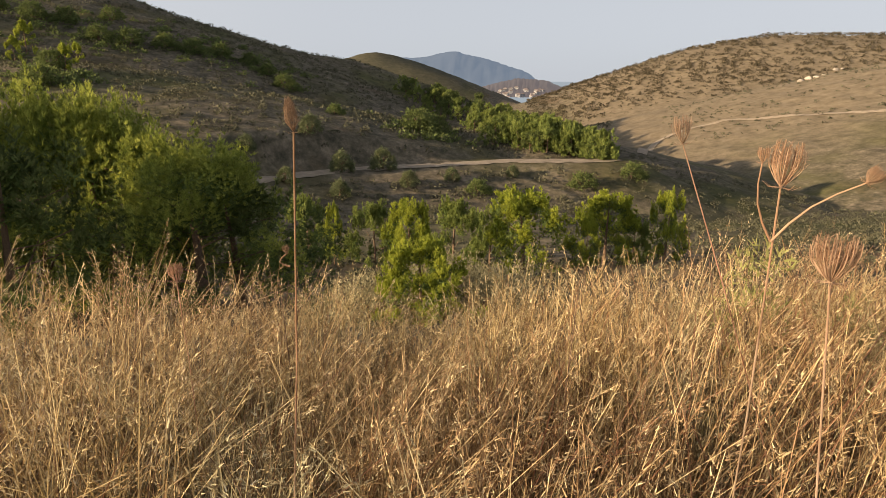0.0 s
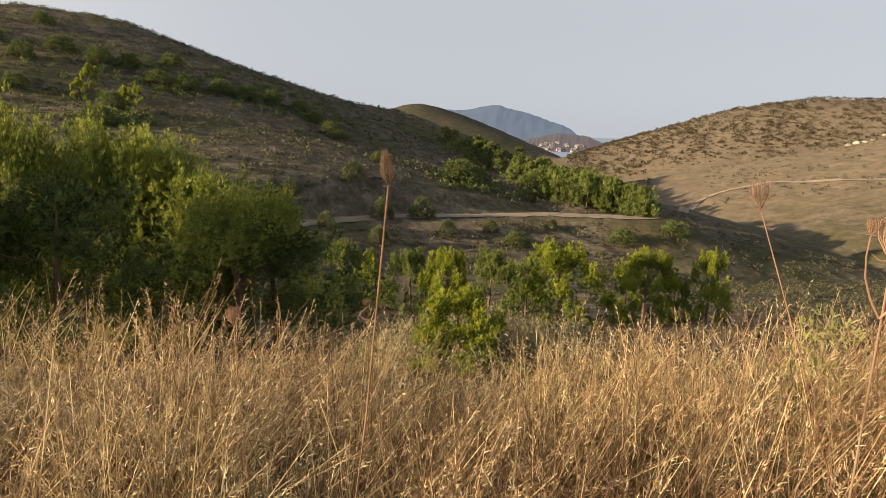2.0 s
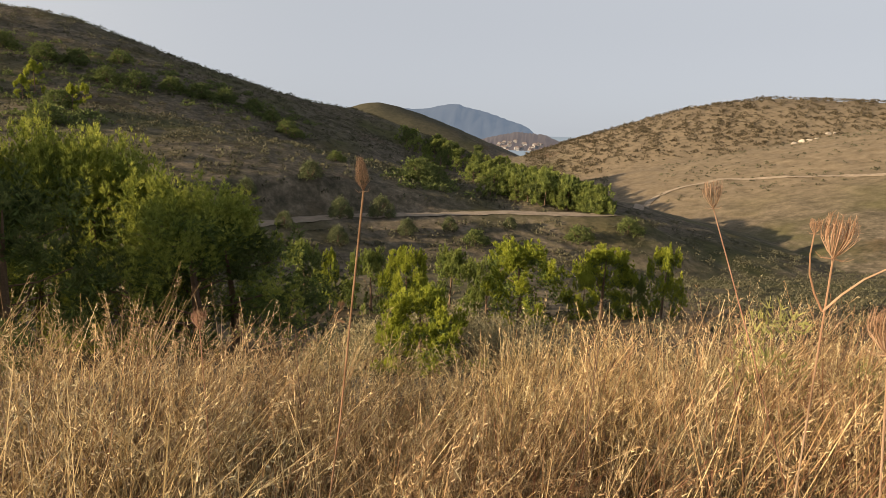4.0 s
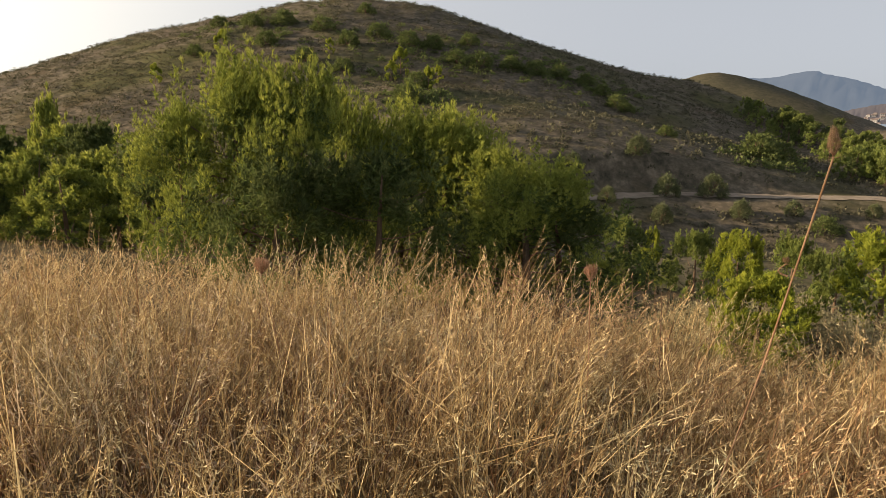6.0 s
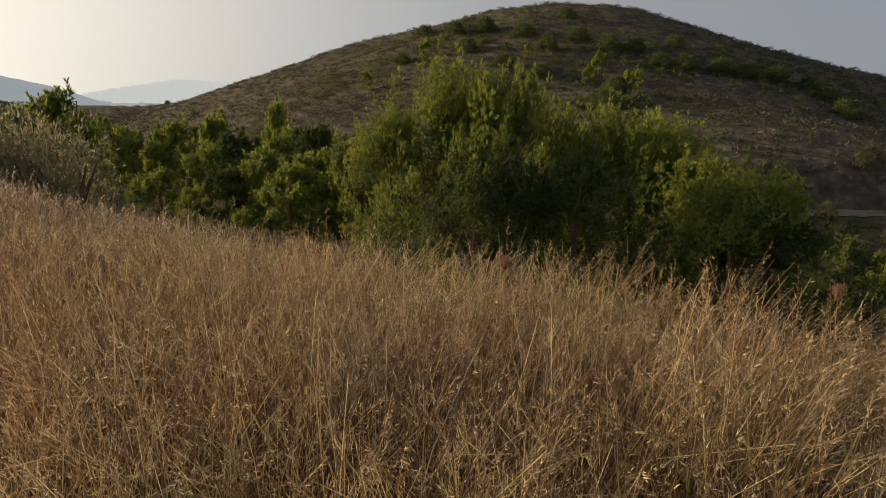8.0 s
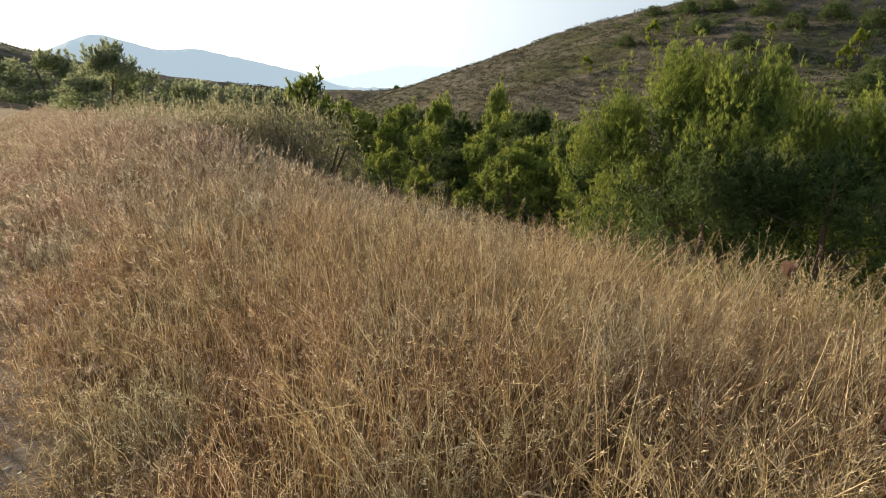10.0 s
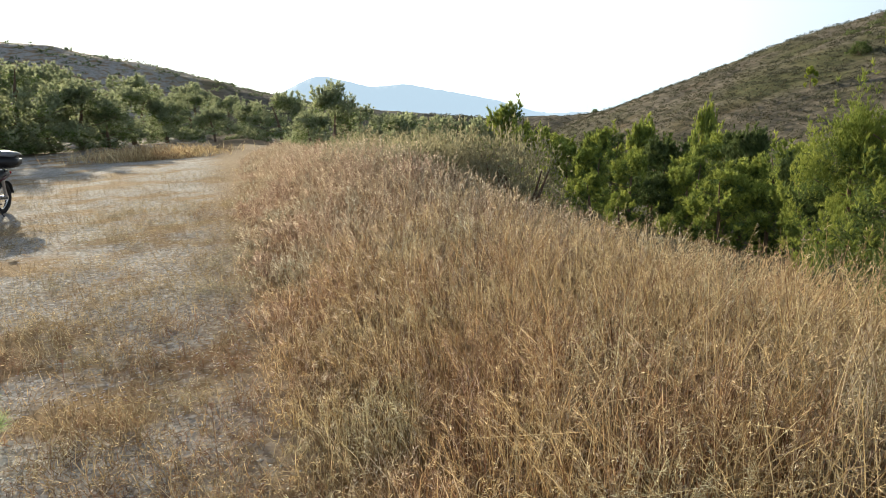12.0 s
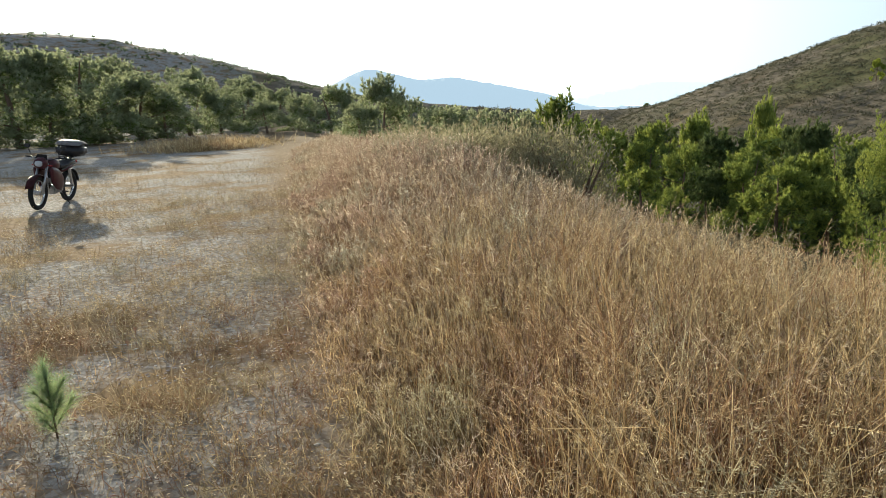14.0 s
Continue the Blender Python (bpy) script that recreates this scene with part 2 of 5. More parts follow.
def tube(bm, points, radii, sides=6, caps=True):
    """A tapered tube through the points."""
    rings = []
    pts = [Vector(p) for p in points]
    for k, p in enumerate(pts):
        d = (pts[min(k + 1, len(pts) - 1)] - pts[max(k - 1, 0)]).normalized()
        u = d.orthogonal().normalized()
        v = d.cross(u)
        r = radii[k] if isinstance(radii, (list, tuple)) else radii
        rings.append([bm.verts.new(p + u * (r * math.cos(a)) + v * (r * math.sin(a))) for a in (2 * math.pi * i / sides for i in range(sides))])
    for a, b in zip(rings, rings[1:]):
        best = min(range(sides), key=lambda s: (a[0].co - b[s].co).length)
        for i in range(sides):
            bm.faces.new((a[i], a[(i + 1) % sides], b[(i + 1 + best) % sides], b[(i + best) % sides]))
    if caps:
        bm.faces.new(rings[0][::-1])
        bm.faces.new(rings[-1])
    return bm


def empty(name, m, label, category, group="", kind=""):
    ob = new(name)
    ob.matrix_world = m
    ob.empty_display_size = 0.1
    return tagged(ob, label, category, group, kind)



# ---- terrain ----


def ridge(points, step=6.0):
    """Points along a ridge from rows of azimuth, distance and height, evenly spread."""
    p = np.array([[*(way(az) * d)[:2], z] for az, d, z in points])
    out = []
    for a, b in zip(p, p[1:]):
        k = max(2, int(np.linalg.norm(b[:2] - a[:2]) / step))
        out.append(a + (b - a) * np.linspace(0, 1, k, endpoint=False)[:, None])
    return np.vstack(out + [p[-1:]])


def seen_at(az, d, el):
    return az, d, 1.62 + d * math.tan(radians(el))


LEFT_HILL = ridge([seen_at(*r) for r in ((78, 330, -1.3), (70.5, 312, -1.2), (65.8, 300, -1.0), (61.2, 286, -0.1), (57.2, 276, 1.05), (55, 271, 1.65), (52.2, 266, 2.6), (50.3, 262, 3.75), (47.9, 258, 4.65),
                                         (42.7, 250, 5.65), (38.1, 243, 6.85), (34.8, 240, 7.2), (31.2, 240, 7.0), (28.4, 240, 6.25), (25.7, 240, 5.2), (21.7, 242, 4.15), (19.1, 244, 3.45), (15.8, 246, 2.45), (11.8, 250, 1.6),
                                         (8.7, 255, 1.1), (4.3, 235, -0.9), (1, 215, -1.6), (-3.4, 190, -3.2), (-7.8, 165, -5.2), (-10.6, 145, -6.2), (-13, 124, -7.0))])
RIGHT_HILL = ridge([seen_at(*r) for r in ((-8, 380, -3.7), (-12.4, 420, -1.5), (-17.3, 440, 0.85), (-21.2, 450, 2.2), (-25.5, 460, 2.95), (-28, 460, 2.95), (-33, 460, 2.75), (-42, 450, 3.0), (-55, 430, 4.0))], 10)
RIGHT_SPUR = ridge([seen_at(*r) for r in ((-17.5, 230, -6.3), (-21.4, 250, -3.9), (-24.1, 265, -2.5), (-27.2, 280, -1.95), (-30, 290, -0.7), (-33, 295, 0.5), (-42, 300, 2.5), (-55, 300, 4.0))], 8)
BACK_HILL = ridge([seen_at(*r) for r in ((14, 560, -0.5), (8.7, 540, 1.15), (5.8, 530, 1.7), (3.9, 520, 1.3), (2.4, 510, 0.75), (-2, 480, -1.5), (-5, 450, -3.5))], 10)
WEST_HILL = ridge([seen_at(*r) for r in ((150.4, 190, 5.0), (130.4, 180, 5.9), (114.4, 170, 5.8), (110.4, 170, 5.6), (108.1, 172, 5.0), (104.2, 178, 4.0), (101, 185, 3.25), (96.7, 195, 2.05), (93.1, 205, 1.3),
                                         (89.4, 220, 0.75), (86.4, 235, 0.2), (81.9, 260, -0.45), (77.1, 285, -0.9))])
SHOULDER = ridge([(30, 150, 3), (24, 135, 0), (16, 134, -6.0), (9, 134, -9), (4, 138, -9.5), (-1, 140, -10), (-6, 138, -10.5)])
ROAD_Z = -12.0
ROAD_LINE = np.array([[*(way(az) * d)[:2], ROAD_Z] for az, d in ((24, 80), (20, 84), (16.1, 88), (12.8, 92), (8, 97), (4.2, 99), (-0.7, 102), (-5.6, 107), (-10.4, 108.5), (-13.0, 110), (-14.8, 113))])


def along(line, step):
    out = []
    for a, b in zip(line, line[1:]):
        k = max(1, int(np.linalg.norm(b - a) / step))
        out.append(a + (b - a) * np.linspace(0, 1, k, endpoint=False)[:, None])
    return np.vstack(out + [line[-1:]])


ROAD_FINE = along(ROAD_LINE, 2.0)


def cone_max(x, y, line, slope, round_):
    best = np.full(x.shape, -1e9)
    for px, py, pz in line:
        d = np.sqrt((x - px) ** 2 + (y - py) ** 2 + round_ ** 2) - round_
        np.maximum(best, pz - slope * d, out=best)
    return best


def waves(x, y, size, seed):
    """Cheap smooth unevenness, about -1 to 1."""
    r = np.random.default_rng(seed)
    out = np.zeros_like(x)
    for k in range(7):
        a, f, ph = r.uniform(0, 6.28), (0.6 + 0.5 * k) / size, r.uniform(0, 6.28, 2)
        u, v = x * np.cos(a) + y * np.sin(a), -x * np.sin(a) + y * np.cos(a)
        out += np.sin(u * f * 6.28 + ph[0]) * np.cos(v * f * 4.9 + ph[1]) / (1 + 0.6 * k)
    return out / 2.2


def sstep(v, a, b):
    t = np.clip((v - a) / (b - a), 0, 1)
    return t * t * (3 - 2 * t)


def height(x, y):
    x, y = np.atleast_1d(np.asarray(x, float)), np.atleast_1d(np.asarray(y, float))
    n, s = (y - 0.14 * x) / 1.01, (x + 0.14 * y) / 1.01
    r = np.hypot(x, y)
    # the flat shoulder with the track, its bank, and the fall into the valley
    k = 0.27 + 0.07 * sstep(s, -14, 0)
    n0 = 3.2 - 0.9 * sstep(-s, 1, 6)
    fall = np.log1p(np.exp(np.clip((n - n0) * 2.0, -30, 30))) / 2.0
    fall = np.where(n > 15, n - n0, fall)
    deep = 30 + 0.05 * np.clip(s, 0, 400)
    z = -deep * (1 - np.exp(-k * fall / deep))
    z += 0.5 * np.exp(-((s + 11.5) / 4.5) ** 2 - ((n - 1.9) / 1.4) ** 2)
    z += 0.12 * np.exp(-((n - 1.3) / 1.0) ** 2)
    z += 0.05 * waves(x, y, 6.0, 3) * sstep(r, 1.5, 5) + 0.5 * waves(x, y, 40.0, 4) * sstep(n, 8, 40)
    rough = 0.7 * waves(x, y, 30.0, 5) + 0.35 * waves(x, y, 11.0, 6)
    far = sstep(r, 70, 140)
    hills = np.full(x.shape, -1e9)
    ok = r < 900
    hx, hy = x[ok], y[ok]
    top = cone_max(hx, hy, LEFT_HILL, 0.36, 7)
    for line, slope, rd in ((SHOULDER, 0.25, 20), (RIGHT_HILL, 0.36, 14), (RIGHT_SPUR, 0.26, 14), (BACK_HILL, 0.4, 12), (WEST_HILL, 0.28, 6)):
        np.maximum(top, cone_max(hx, hy, line, slope, rd), out=top)
    hills[ok] = top
    z = np.maximum(z, hills + rough * far * 0.8)
    d = np.full(x.shape, 1e9)
    near_road = (r > 50) & (r < 170)
    rr = np.full(x.shape, 0.0)
    for px, py, pz in ROAD_FINE:
        q = np.hypot(x[near_road] - px, y[near_road] - py)
        rr[near_road] = np.where(q < d[near_road], math.hypot(px, py), rr[near_road])
        d[near_road] = np.minimum(d[near_road], q)
    z = np.maximum(z, ROAD_Z - 0.42 * np.maximum(d - 2.2, 0) + 0.3 * rough * sstep(d, 3, 10))
    w = 1 - sstep(d, 2.6, 7.0)
    z = z * (1 - w) + ROAD_Z * w
    below = (d < 45) & (r < rr)
    z = np.where(below, np.minimum(z, np.maximum(ROAD_Z - 0.33 * np.maximum(d - 2.3, 0), -16.0)), z)
    return z - 60 * sstep(r, 700, 1500)


def hz(x, y):
    return float(height(x, y)[0])


def spot(az, d):
    p = way(az) * d
    return p.x, p.y, hz(p.x, p.y)


def build_ground():
    """One sheet from the camera's feet to the horizon, finer near the eye and in the directions seen."""
    az = np.concatenate([np.linspace(-48, 128, 450, endpoint=False), np.linspace(128, 312, 70, endpoint=False)])
    rr = np.concatenate([np.geomspace(0.3, 60, 96, endpoint=False), np.linspace(60, 130, 72, endpoint=False), np.linspace(130, 330, 64, endpoint=False), np.geomspace(330, 4900, 36)])
    a = np.radians(az)
    X = -np.sin(a)[None, :] * rr[:, None]
    Y = np.cos(a)[None, :] * rr[:, None]
    Z = height(X.ravel(), Y.ravel())
    V = np.vstack([[[0, 0, hz(0, 0)]], np.stack([X.ravel(), Y.ravel(), Z], 1)])
    na, nr = len(az), len(rr)
    i, j = np.meshgrid(np.arange(nr - 1), np.arange(na), indexing="ij")
    j2 = (j + 1) % na
    A, B, C, D = 1 + i * na + j, 1 + i * na + j2, 1 + (i + 1) * na + j2, 1 + (i + 1) * na + j
    F = np.concatenate([np.stack([A, D, C], -1).reshape(-1, 3), np.stack([A, C, B], -1).reshape(-1, 3),
                        np.stack([np.zeros(na, int), 1 + np.arange(na), 1 + (np.arange(na) + 1) % na], 1)])
    ob = thing_np("ground", V, F, M_GROUND)
    ob.data.polygons.foreach_set("use_smooth", np.ones(len(F), bool))
    tagged(ob, "dry stony hillside earth with straw and scrub", "ground", kind="structure")


build_ground()


def build_road():
    p = along(ROAD_LINE, 1.5)
    d = np.gradient(p[:, :2], axis=0)
    d /= np.linalg.norm(d, axis=1)[:, None]
    nrm = np.stack([-d[:, 1], d[:, 0]], 1)
    V, F, c = [], [], 5
    wobble = np.random.default_rng(14).normal(0, 0.6, len(p) + 7)
    for k in range(len(p)):
        for i, o in enumerate(np.linspace(-2.0, 2.0, c)):
            w = o * (1 + 0.3 * wobble[k]) + 0.35 * wobble[k + 7]
            V.append((p[k, 0] + nrm[k, 0] * w, p[k, 1] + nrm[k, 1] * w, ROAD_Z + 0.07 + 0.03 * math.sin(i * 2.4 + 0.3 * k)))
    for k in range(len(p) - 1):
        for i in range(c - 1):
            a = k * c + i
            F += [(a, a + 1, a + c + 1), (a, a + c + 1, a + c)]
    ob = thing_np("road", V, F, M_ROAD)
    tagged(ob, "pale unpaved dirt road cut across the scrub hillside", "road", kind="structure")


build_road()

# sea and the distance, their haze painted as a glow
sea_bm = bmesh.new()
bmesh.ops.create_grid(sea_bm, x_segments=8, y_segments=8, size=12000)
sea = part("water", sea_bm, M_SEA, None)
sea.location = (10500, 12600, -55)
tagged(sea, "hazy blue-grey sea beyond the valley mouth", "sea", kind="structure")


def far_range(name, rows, d, depth, mat, label, base=-70.0, seed=1):
    """A distant mountain range: a crest with a slope in front and behind, roughened."""
    r = np.random.default_rng(seed)
    az = np.linspace(rows[0][0], rows[-1][0], 90)
    el = np.interp(az, [q[0] for q in rows], [q[1] for q in rows]) if rows[0][0] < rows[-1][0] else np.interp(-az, [-q[0] for q in rows], [q[1] for q in rows])
    el = np.convolve(np.pad(el, 2, "edge"), np.ones(5) / 5, "valid")
    V, F = [], []
    layers = 9
    for k, (a, e) in enumerate(zip(az, el)):
        top = 1.6 + d * math.tan(radians(e)) + r.normal(0, d * 0.0004)
        for i in range(layers):
            f = i / (layers - 1) * 2 - 1
            dd = d + depth * f
            z = base + (top - base) * (1 - abs(f)) ** 0.8 + (r.normal(0, d * 0.0012) if 0 < abs(f) < 1 else 0)
            p = way(a) * dd
            V.append((p.x, p.y, z))
    for k in range(len(az) - 1):
        for i in range(layers - 1):
            a = k * layers + i
            F += [(a, a + 1, a + layers + 1), (a, a + layers + 1, a + layers)]
    ob = thing_np(name, V, F, mat)
    ob.data.polygons.foreach_set("use_smooth", np.ones(len(F), bool))
    tagged(ob, label, "mountain", kind="structure")


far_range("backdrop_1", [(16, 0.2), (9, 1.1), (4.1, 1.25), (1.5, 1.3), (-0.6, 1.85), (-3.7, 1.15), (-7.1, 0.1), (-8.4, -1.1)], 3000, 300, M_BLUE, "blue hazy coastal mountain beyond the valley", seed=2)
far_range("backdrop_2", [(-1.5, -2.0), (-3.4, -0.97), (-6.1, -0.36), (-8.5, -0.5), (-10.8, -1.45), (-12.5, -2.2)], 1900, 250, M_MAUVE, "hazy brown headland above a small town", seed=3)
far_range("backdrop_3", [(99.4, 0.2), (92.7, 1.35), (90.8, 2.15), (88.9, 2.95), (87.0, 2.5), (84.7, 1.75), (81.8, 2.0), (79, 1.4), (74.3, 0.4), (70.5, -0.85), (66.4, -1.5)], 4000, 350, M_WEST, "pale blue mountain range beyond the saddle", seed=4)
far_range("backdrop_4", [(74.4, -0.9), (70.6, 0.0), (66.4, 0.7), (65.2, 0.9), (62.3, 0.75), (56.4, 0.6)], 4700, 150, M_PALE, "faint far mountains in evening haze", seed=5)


def meet(az, el, eye=1.62):
    """How far off the line of sight at az and el meets the ground."""
    d = np.arange(20, 520, 1.0)
    a = math.radians(az)
    under = eye + d * math.tan(radians(el)) < height(-math.sin(a) * d, math.cos(a) * d)
    return float(d[np.argmax(under)]) if under.any() else 250.0


def side_track():
    """A pale footpath worn along the grassy spur, laid on the slope."""
    rows = [(*(way(az) * meet(az, el))[:2], 0.0) for az, el in ((-16.6, -6.5), (-17.2, -5.6), (-18.4, -4.9), (-20.2, -4.1), (-22.0, -3.7), (-25.0, -3.2), (-29.0, -2.9), (-34.0, -2.4), (-38.0, -2.0))]
    p = along(np.array(rows), 2.0)
    p = np.stack([np.convolve(np.pad(p[:, k], 6, "edge"), np.ones(13) / 13, "valid") for k in range(3)], 1)
    d = np.gradient(p[:, :2], axis=0)
    d /= np.maximum(np.linalg.norm(d, axis=1), 1e-6)[:, None]
    V, F = [], []
    for k in range(len(p)):
        for o in (-1.0, 0.0, 1.0):
            x, y = p[k, 0] - d[k, 1] * o, p[k, 1] + d[k, 0] * o
            V.append((x, y, hz(x, y) + 0.14))
    for k in range(len(p) - 1):
        for i in range(2):
            a = 3 * k + i
            F += [(a, a + 1, a + 4), (a, a + 4, a + 3)]
    tagged(thing_np("path", V, F, M_ROAD), "pale worn path across the sunlit grassy slope", "path", kind="structure")


side_track()

# ---- plants ----
M_HEATH = leaf_material("heath_leaves", (0.054, 0.052, 0.034), (0.084, 0.078, 0.05), (0.126, 0.113, 0.072), 0.5)


def unit(v):
    return v / np.maximum(np.linalg.norm(v, axis=-1, keepdims=True), 1e-9)


def needles(r, centres, dirs, count, length, width, spread):
    """Tufts of thin needles: one triangle each."""
    c = np.repeat(centres, count, 0)
    d = unit(np.repeat(unit(dirs), count, 0) + r.normal(0, spread, (len(c), 3)))
    side = unit(np.cross(d, r.normal(0, 1, d.shape)))
    ln = length * r.uniform(0.7, 1.25, (len(c), 1))
    w = width * r.uniform(0.7, 1.3, (len(c), 1))
    V = np.stack([c - side * w / 2, c + side * w / 2, c + d * ln], 1).reshape(-1, 3)
    return V, np.arange(len(V)).reshape(-1, 3)


def limb_mesh(bm, r, h, rad, limbs):
    lean = r.normal(0, 0.05, 2) * h
    pts = [(lean[0] * u * u, lean[1] * u * u, -0.3 + (h * 0.95 + 0.3) * u) for u in np.linspace(0, 1, 7)]
    tube(bm, pts, [0.03 * h * (1 - 0.9 * u) for u in np.linspace(0, 1, 7)], 7)
    for k in range(limbs):
        u = 0.12 + 0.75 * k / limbs
        a, ln = r.uniform(0, 6.28), rad * (1 - u) ** 0.5 * 0.8
        b = Vector((lean[0] * u * u, lean[1] * u * u, h * u))
        tip = b + Vector((math.cos(a) * ln, math.sin(a) * ln, ln * 0.45))
        mid = (b + tip) / 2 - Vector((0, 0, ln * 0.08))
        tube(bm, [b, mid, tip], [0.012 * h * (1 - u), 0.008 * h * (1 - u), 0.003 * h], 5)


def pine(name, h, rad, clumps, shoots, count, seed, label, length=0.13, width=0.014, skirt=0.12, mat=None, top_power=0.55, category="pine tree", group="", leader=5, spires=8, puff=0.19, fill=75, limbs=6, core=0.16, lead=0.045):
    """A bushy Aleppo pine: trunk, limbs, and a crown of needle tufts gathered into uneven upright clumps."""
    r = np.random.default_rng(seed)
    tree = empty(name, Matrix(), label, category, group)
    bm = bmesh.new()
    limb_mesh(bm, r, h, rad, limbs)
    part("trunk", bm, M_BARK, tree, "grey-brown scaly trunk and limbs")
    u = skirt + (1 - skirt) * r.uniform(0, 1, clumps) ** 1.1
    a = r.uniform(0, 6.28, clumps)
    lobes = 1 + 0.16 * np.sin(a * 3 + seed) + 0.12 * np.sin(a * 5 + 7 * u)
    R = rad * lobes * np.minimum(1.0, ((1 - u) / (1 - skirt)) ** top_power * 1.05) * np.sqrt(np.minimum(1, 0.45 + u / (skirt + 0.22) * 0.55))
    q = R * (1 - np.abs(r.normal(0, 0.2, clumps)))
    puffs = np.stack([q * np.cos(a), q * np.sin(a), h * u * r.uniform(0.86, 0.97, clumps)], 1)
    tops = np.stack([*(r.normal(0, rad * 0.2, (2, leader))), h * r.uniform(0.78, 0.9, leader)], 1)
    puffs = np.vstack([puffs, tops])
    # rounded puffs of foliage, each carrying upright spires over its upper side
    C, inside = [], []
    for c in puffs:
        k = max(4, int(spires * r.uniform(0.6, 1.4)))
        g = unit(r.normal(0, 1, (k, 3)) + (0, 0, 0.55) + np.array([c[0], c[1], 0]) / rad * 0.6)
        fat = rad * puff * r.uniform(0.7, 1.2)
        C.append(c + g * fat * r.uniform(0.75, 1.05, (k, 1)))
        # inner fill, coloured darker to paint the shade inside the crown
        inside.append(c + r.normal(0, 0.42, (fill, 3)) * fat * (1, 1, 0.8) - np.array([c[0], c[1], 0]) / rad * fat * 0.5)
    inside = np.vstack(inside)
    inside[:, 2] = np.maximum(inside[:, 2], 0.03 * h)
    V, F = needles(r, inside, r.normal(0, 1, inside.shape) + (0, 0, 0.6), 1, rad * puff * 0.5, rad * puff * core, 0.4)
    thing_np("inner_foliage", V, F, M_CORE, tree, "inner needles, the crown's shade painted into their dark green")
    C = np.vstack(C)
    C[:, 2] = np.maximum(C[:, 2], 0.06 * h)
    S, D = [], []
    for c in C:
        # a spire: a short upright shoot with needles all round, and side shoots at its foot
        high = sstep(np.array([c[2] / h + 0.25 * math.hypot(c[0], c[1]) / rad]), 0.45, 0.95)[0]
        tall, fat = h * (0.06 + lead * high) * r.uniform(0.5, 1.5), rad * 0.034 * r.uniform(0.7, 1.3)
        m = max(4, int(shoots * (0.8 + 0.9 * high) * r.uniform(0.7, 1.3)))
        v = r.uniform(-0.35, 1, m)
        b = r.uniform(0, 6.28, m)
        w = fat * np.where(v < 0.15, 2.4 * (0.5 - v), 1 - 0.75 * v)
        lean = np.array([c[0], c[1], 0]) / max(rad, 0.1) * 0.25
        S.append(c + np.stack([np.cos(b) * w, np.sin(b) * w, v * tall], 1) + lean * (v * tall)[:, None])
        D.append(np.stack([np.cos(b) * 0.5, np.sin(b) * 0.5, 0.7 + 0.8 * np.clip(v, 0, 1)], 1))
    V, F = needles(r, np.vstack(S), np.vstack(D), count, length, width, 0.32)
    thing_np("crown", V, F, mat or M_PINE, tree, "dense needles in upright tufts, brighter at the tips")
    return tree


def bush(name, w, h, clumps, leaves, size, seed, mat, label, category="bush", group="", slim=0.6):
    """A rounded shrub: several stems and a dome of small leaves with gaps."""
    r = np.random.default_rng(seed)
    tree = empty(name, Matrix(), label, category, group)
    bm = bmesh.new()
    for k in range(5):
        a, ln = r.uniform(0, 6.28), w * 0.3
        tube(bm, [(0, 0, -0.1), (math.cos(a) * ln * 0.4, math.sin(a) * ln * 0.4, h * 0.35), (math.cos(a) * ln, math.sin(a) * ln, h * 0.75)], [0.03 * w, 0.02 * w, 0.006 * w], 5)
    part("branchwork", bm, M_BARK, tree)
    a, v = r.uniform(0, 6.28, clumps), r.uniform(0.08, 1, clumps)
    q = w / 2 * np.sqrt(np.clip(1 - v ** 2.2, 0.03, 1)) * r.uniform(0.5, 1.0, clumps) ** 0.5 * (1 + 0.15 * np.sin(3 * a + seed))
    C = np.stack([q * np.cos(a), q * np.sin(a), h * v * 0.95], 1)
    P = np.repeat(C, leaves, 0) + r.normal(0, w * 0.065, (clumps * leaves, 3))
    d = unit(P - (0, 0, h * 0.3)) + (0, 0, 0.4)
    V, F = needles(r, P, d, 2, size, size * slim, 0.7)
    thing_np("foliage", V, F, mat, tree)
    return tree


def put(ob, az, d, scale=1.0, turn=0.0, tall=1.0, sink=0.05):
    x, y, z = spot(az, d)
    m = pose(x, y, z - sink, 0, 0, turn) @ Matrix.Diagonal((scale, scale, scale * tall, 1))
    return copy_thing(ob, m)


def fit_top(ob, h, az, d, el, turn=0.0, wide=1.0, eye=1.63):
    """Stands a tree of height h so that its top is at the elevation el."""
    x, y, z = spot(az, d)
    k = (eye + d * math.tan(radians(el)) - z) / h
    girth = min(k, 0.5 + 0.5 * k) * wide
    m = pose(x, y, z - 0.05, 0, 0, turn) @ Matrix.Diagonal((girth, girth, k, 1))
    return copy_thing(ob, m)


def drop_model(ob):
    for o in (*ob.children_recursive, ob):
        bpy.data.objects.remove(o)


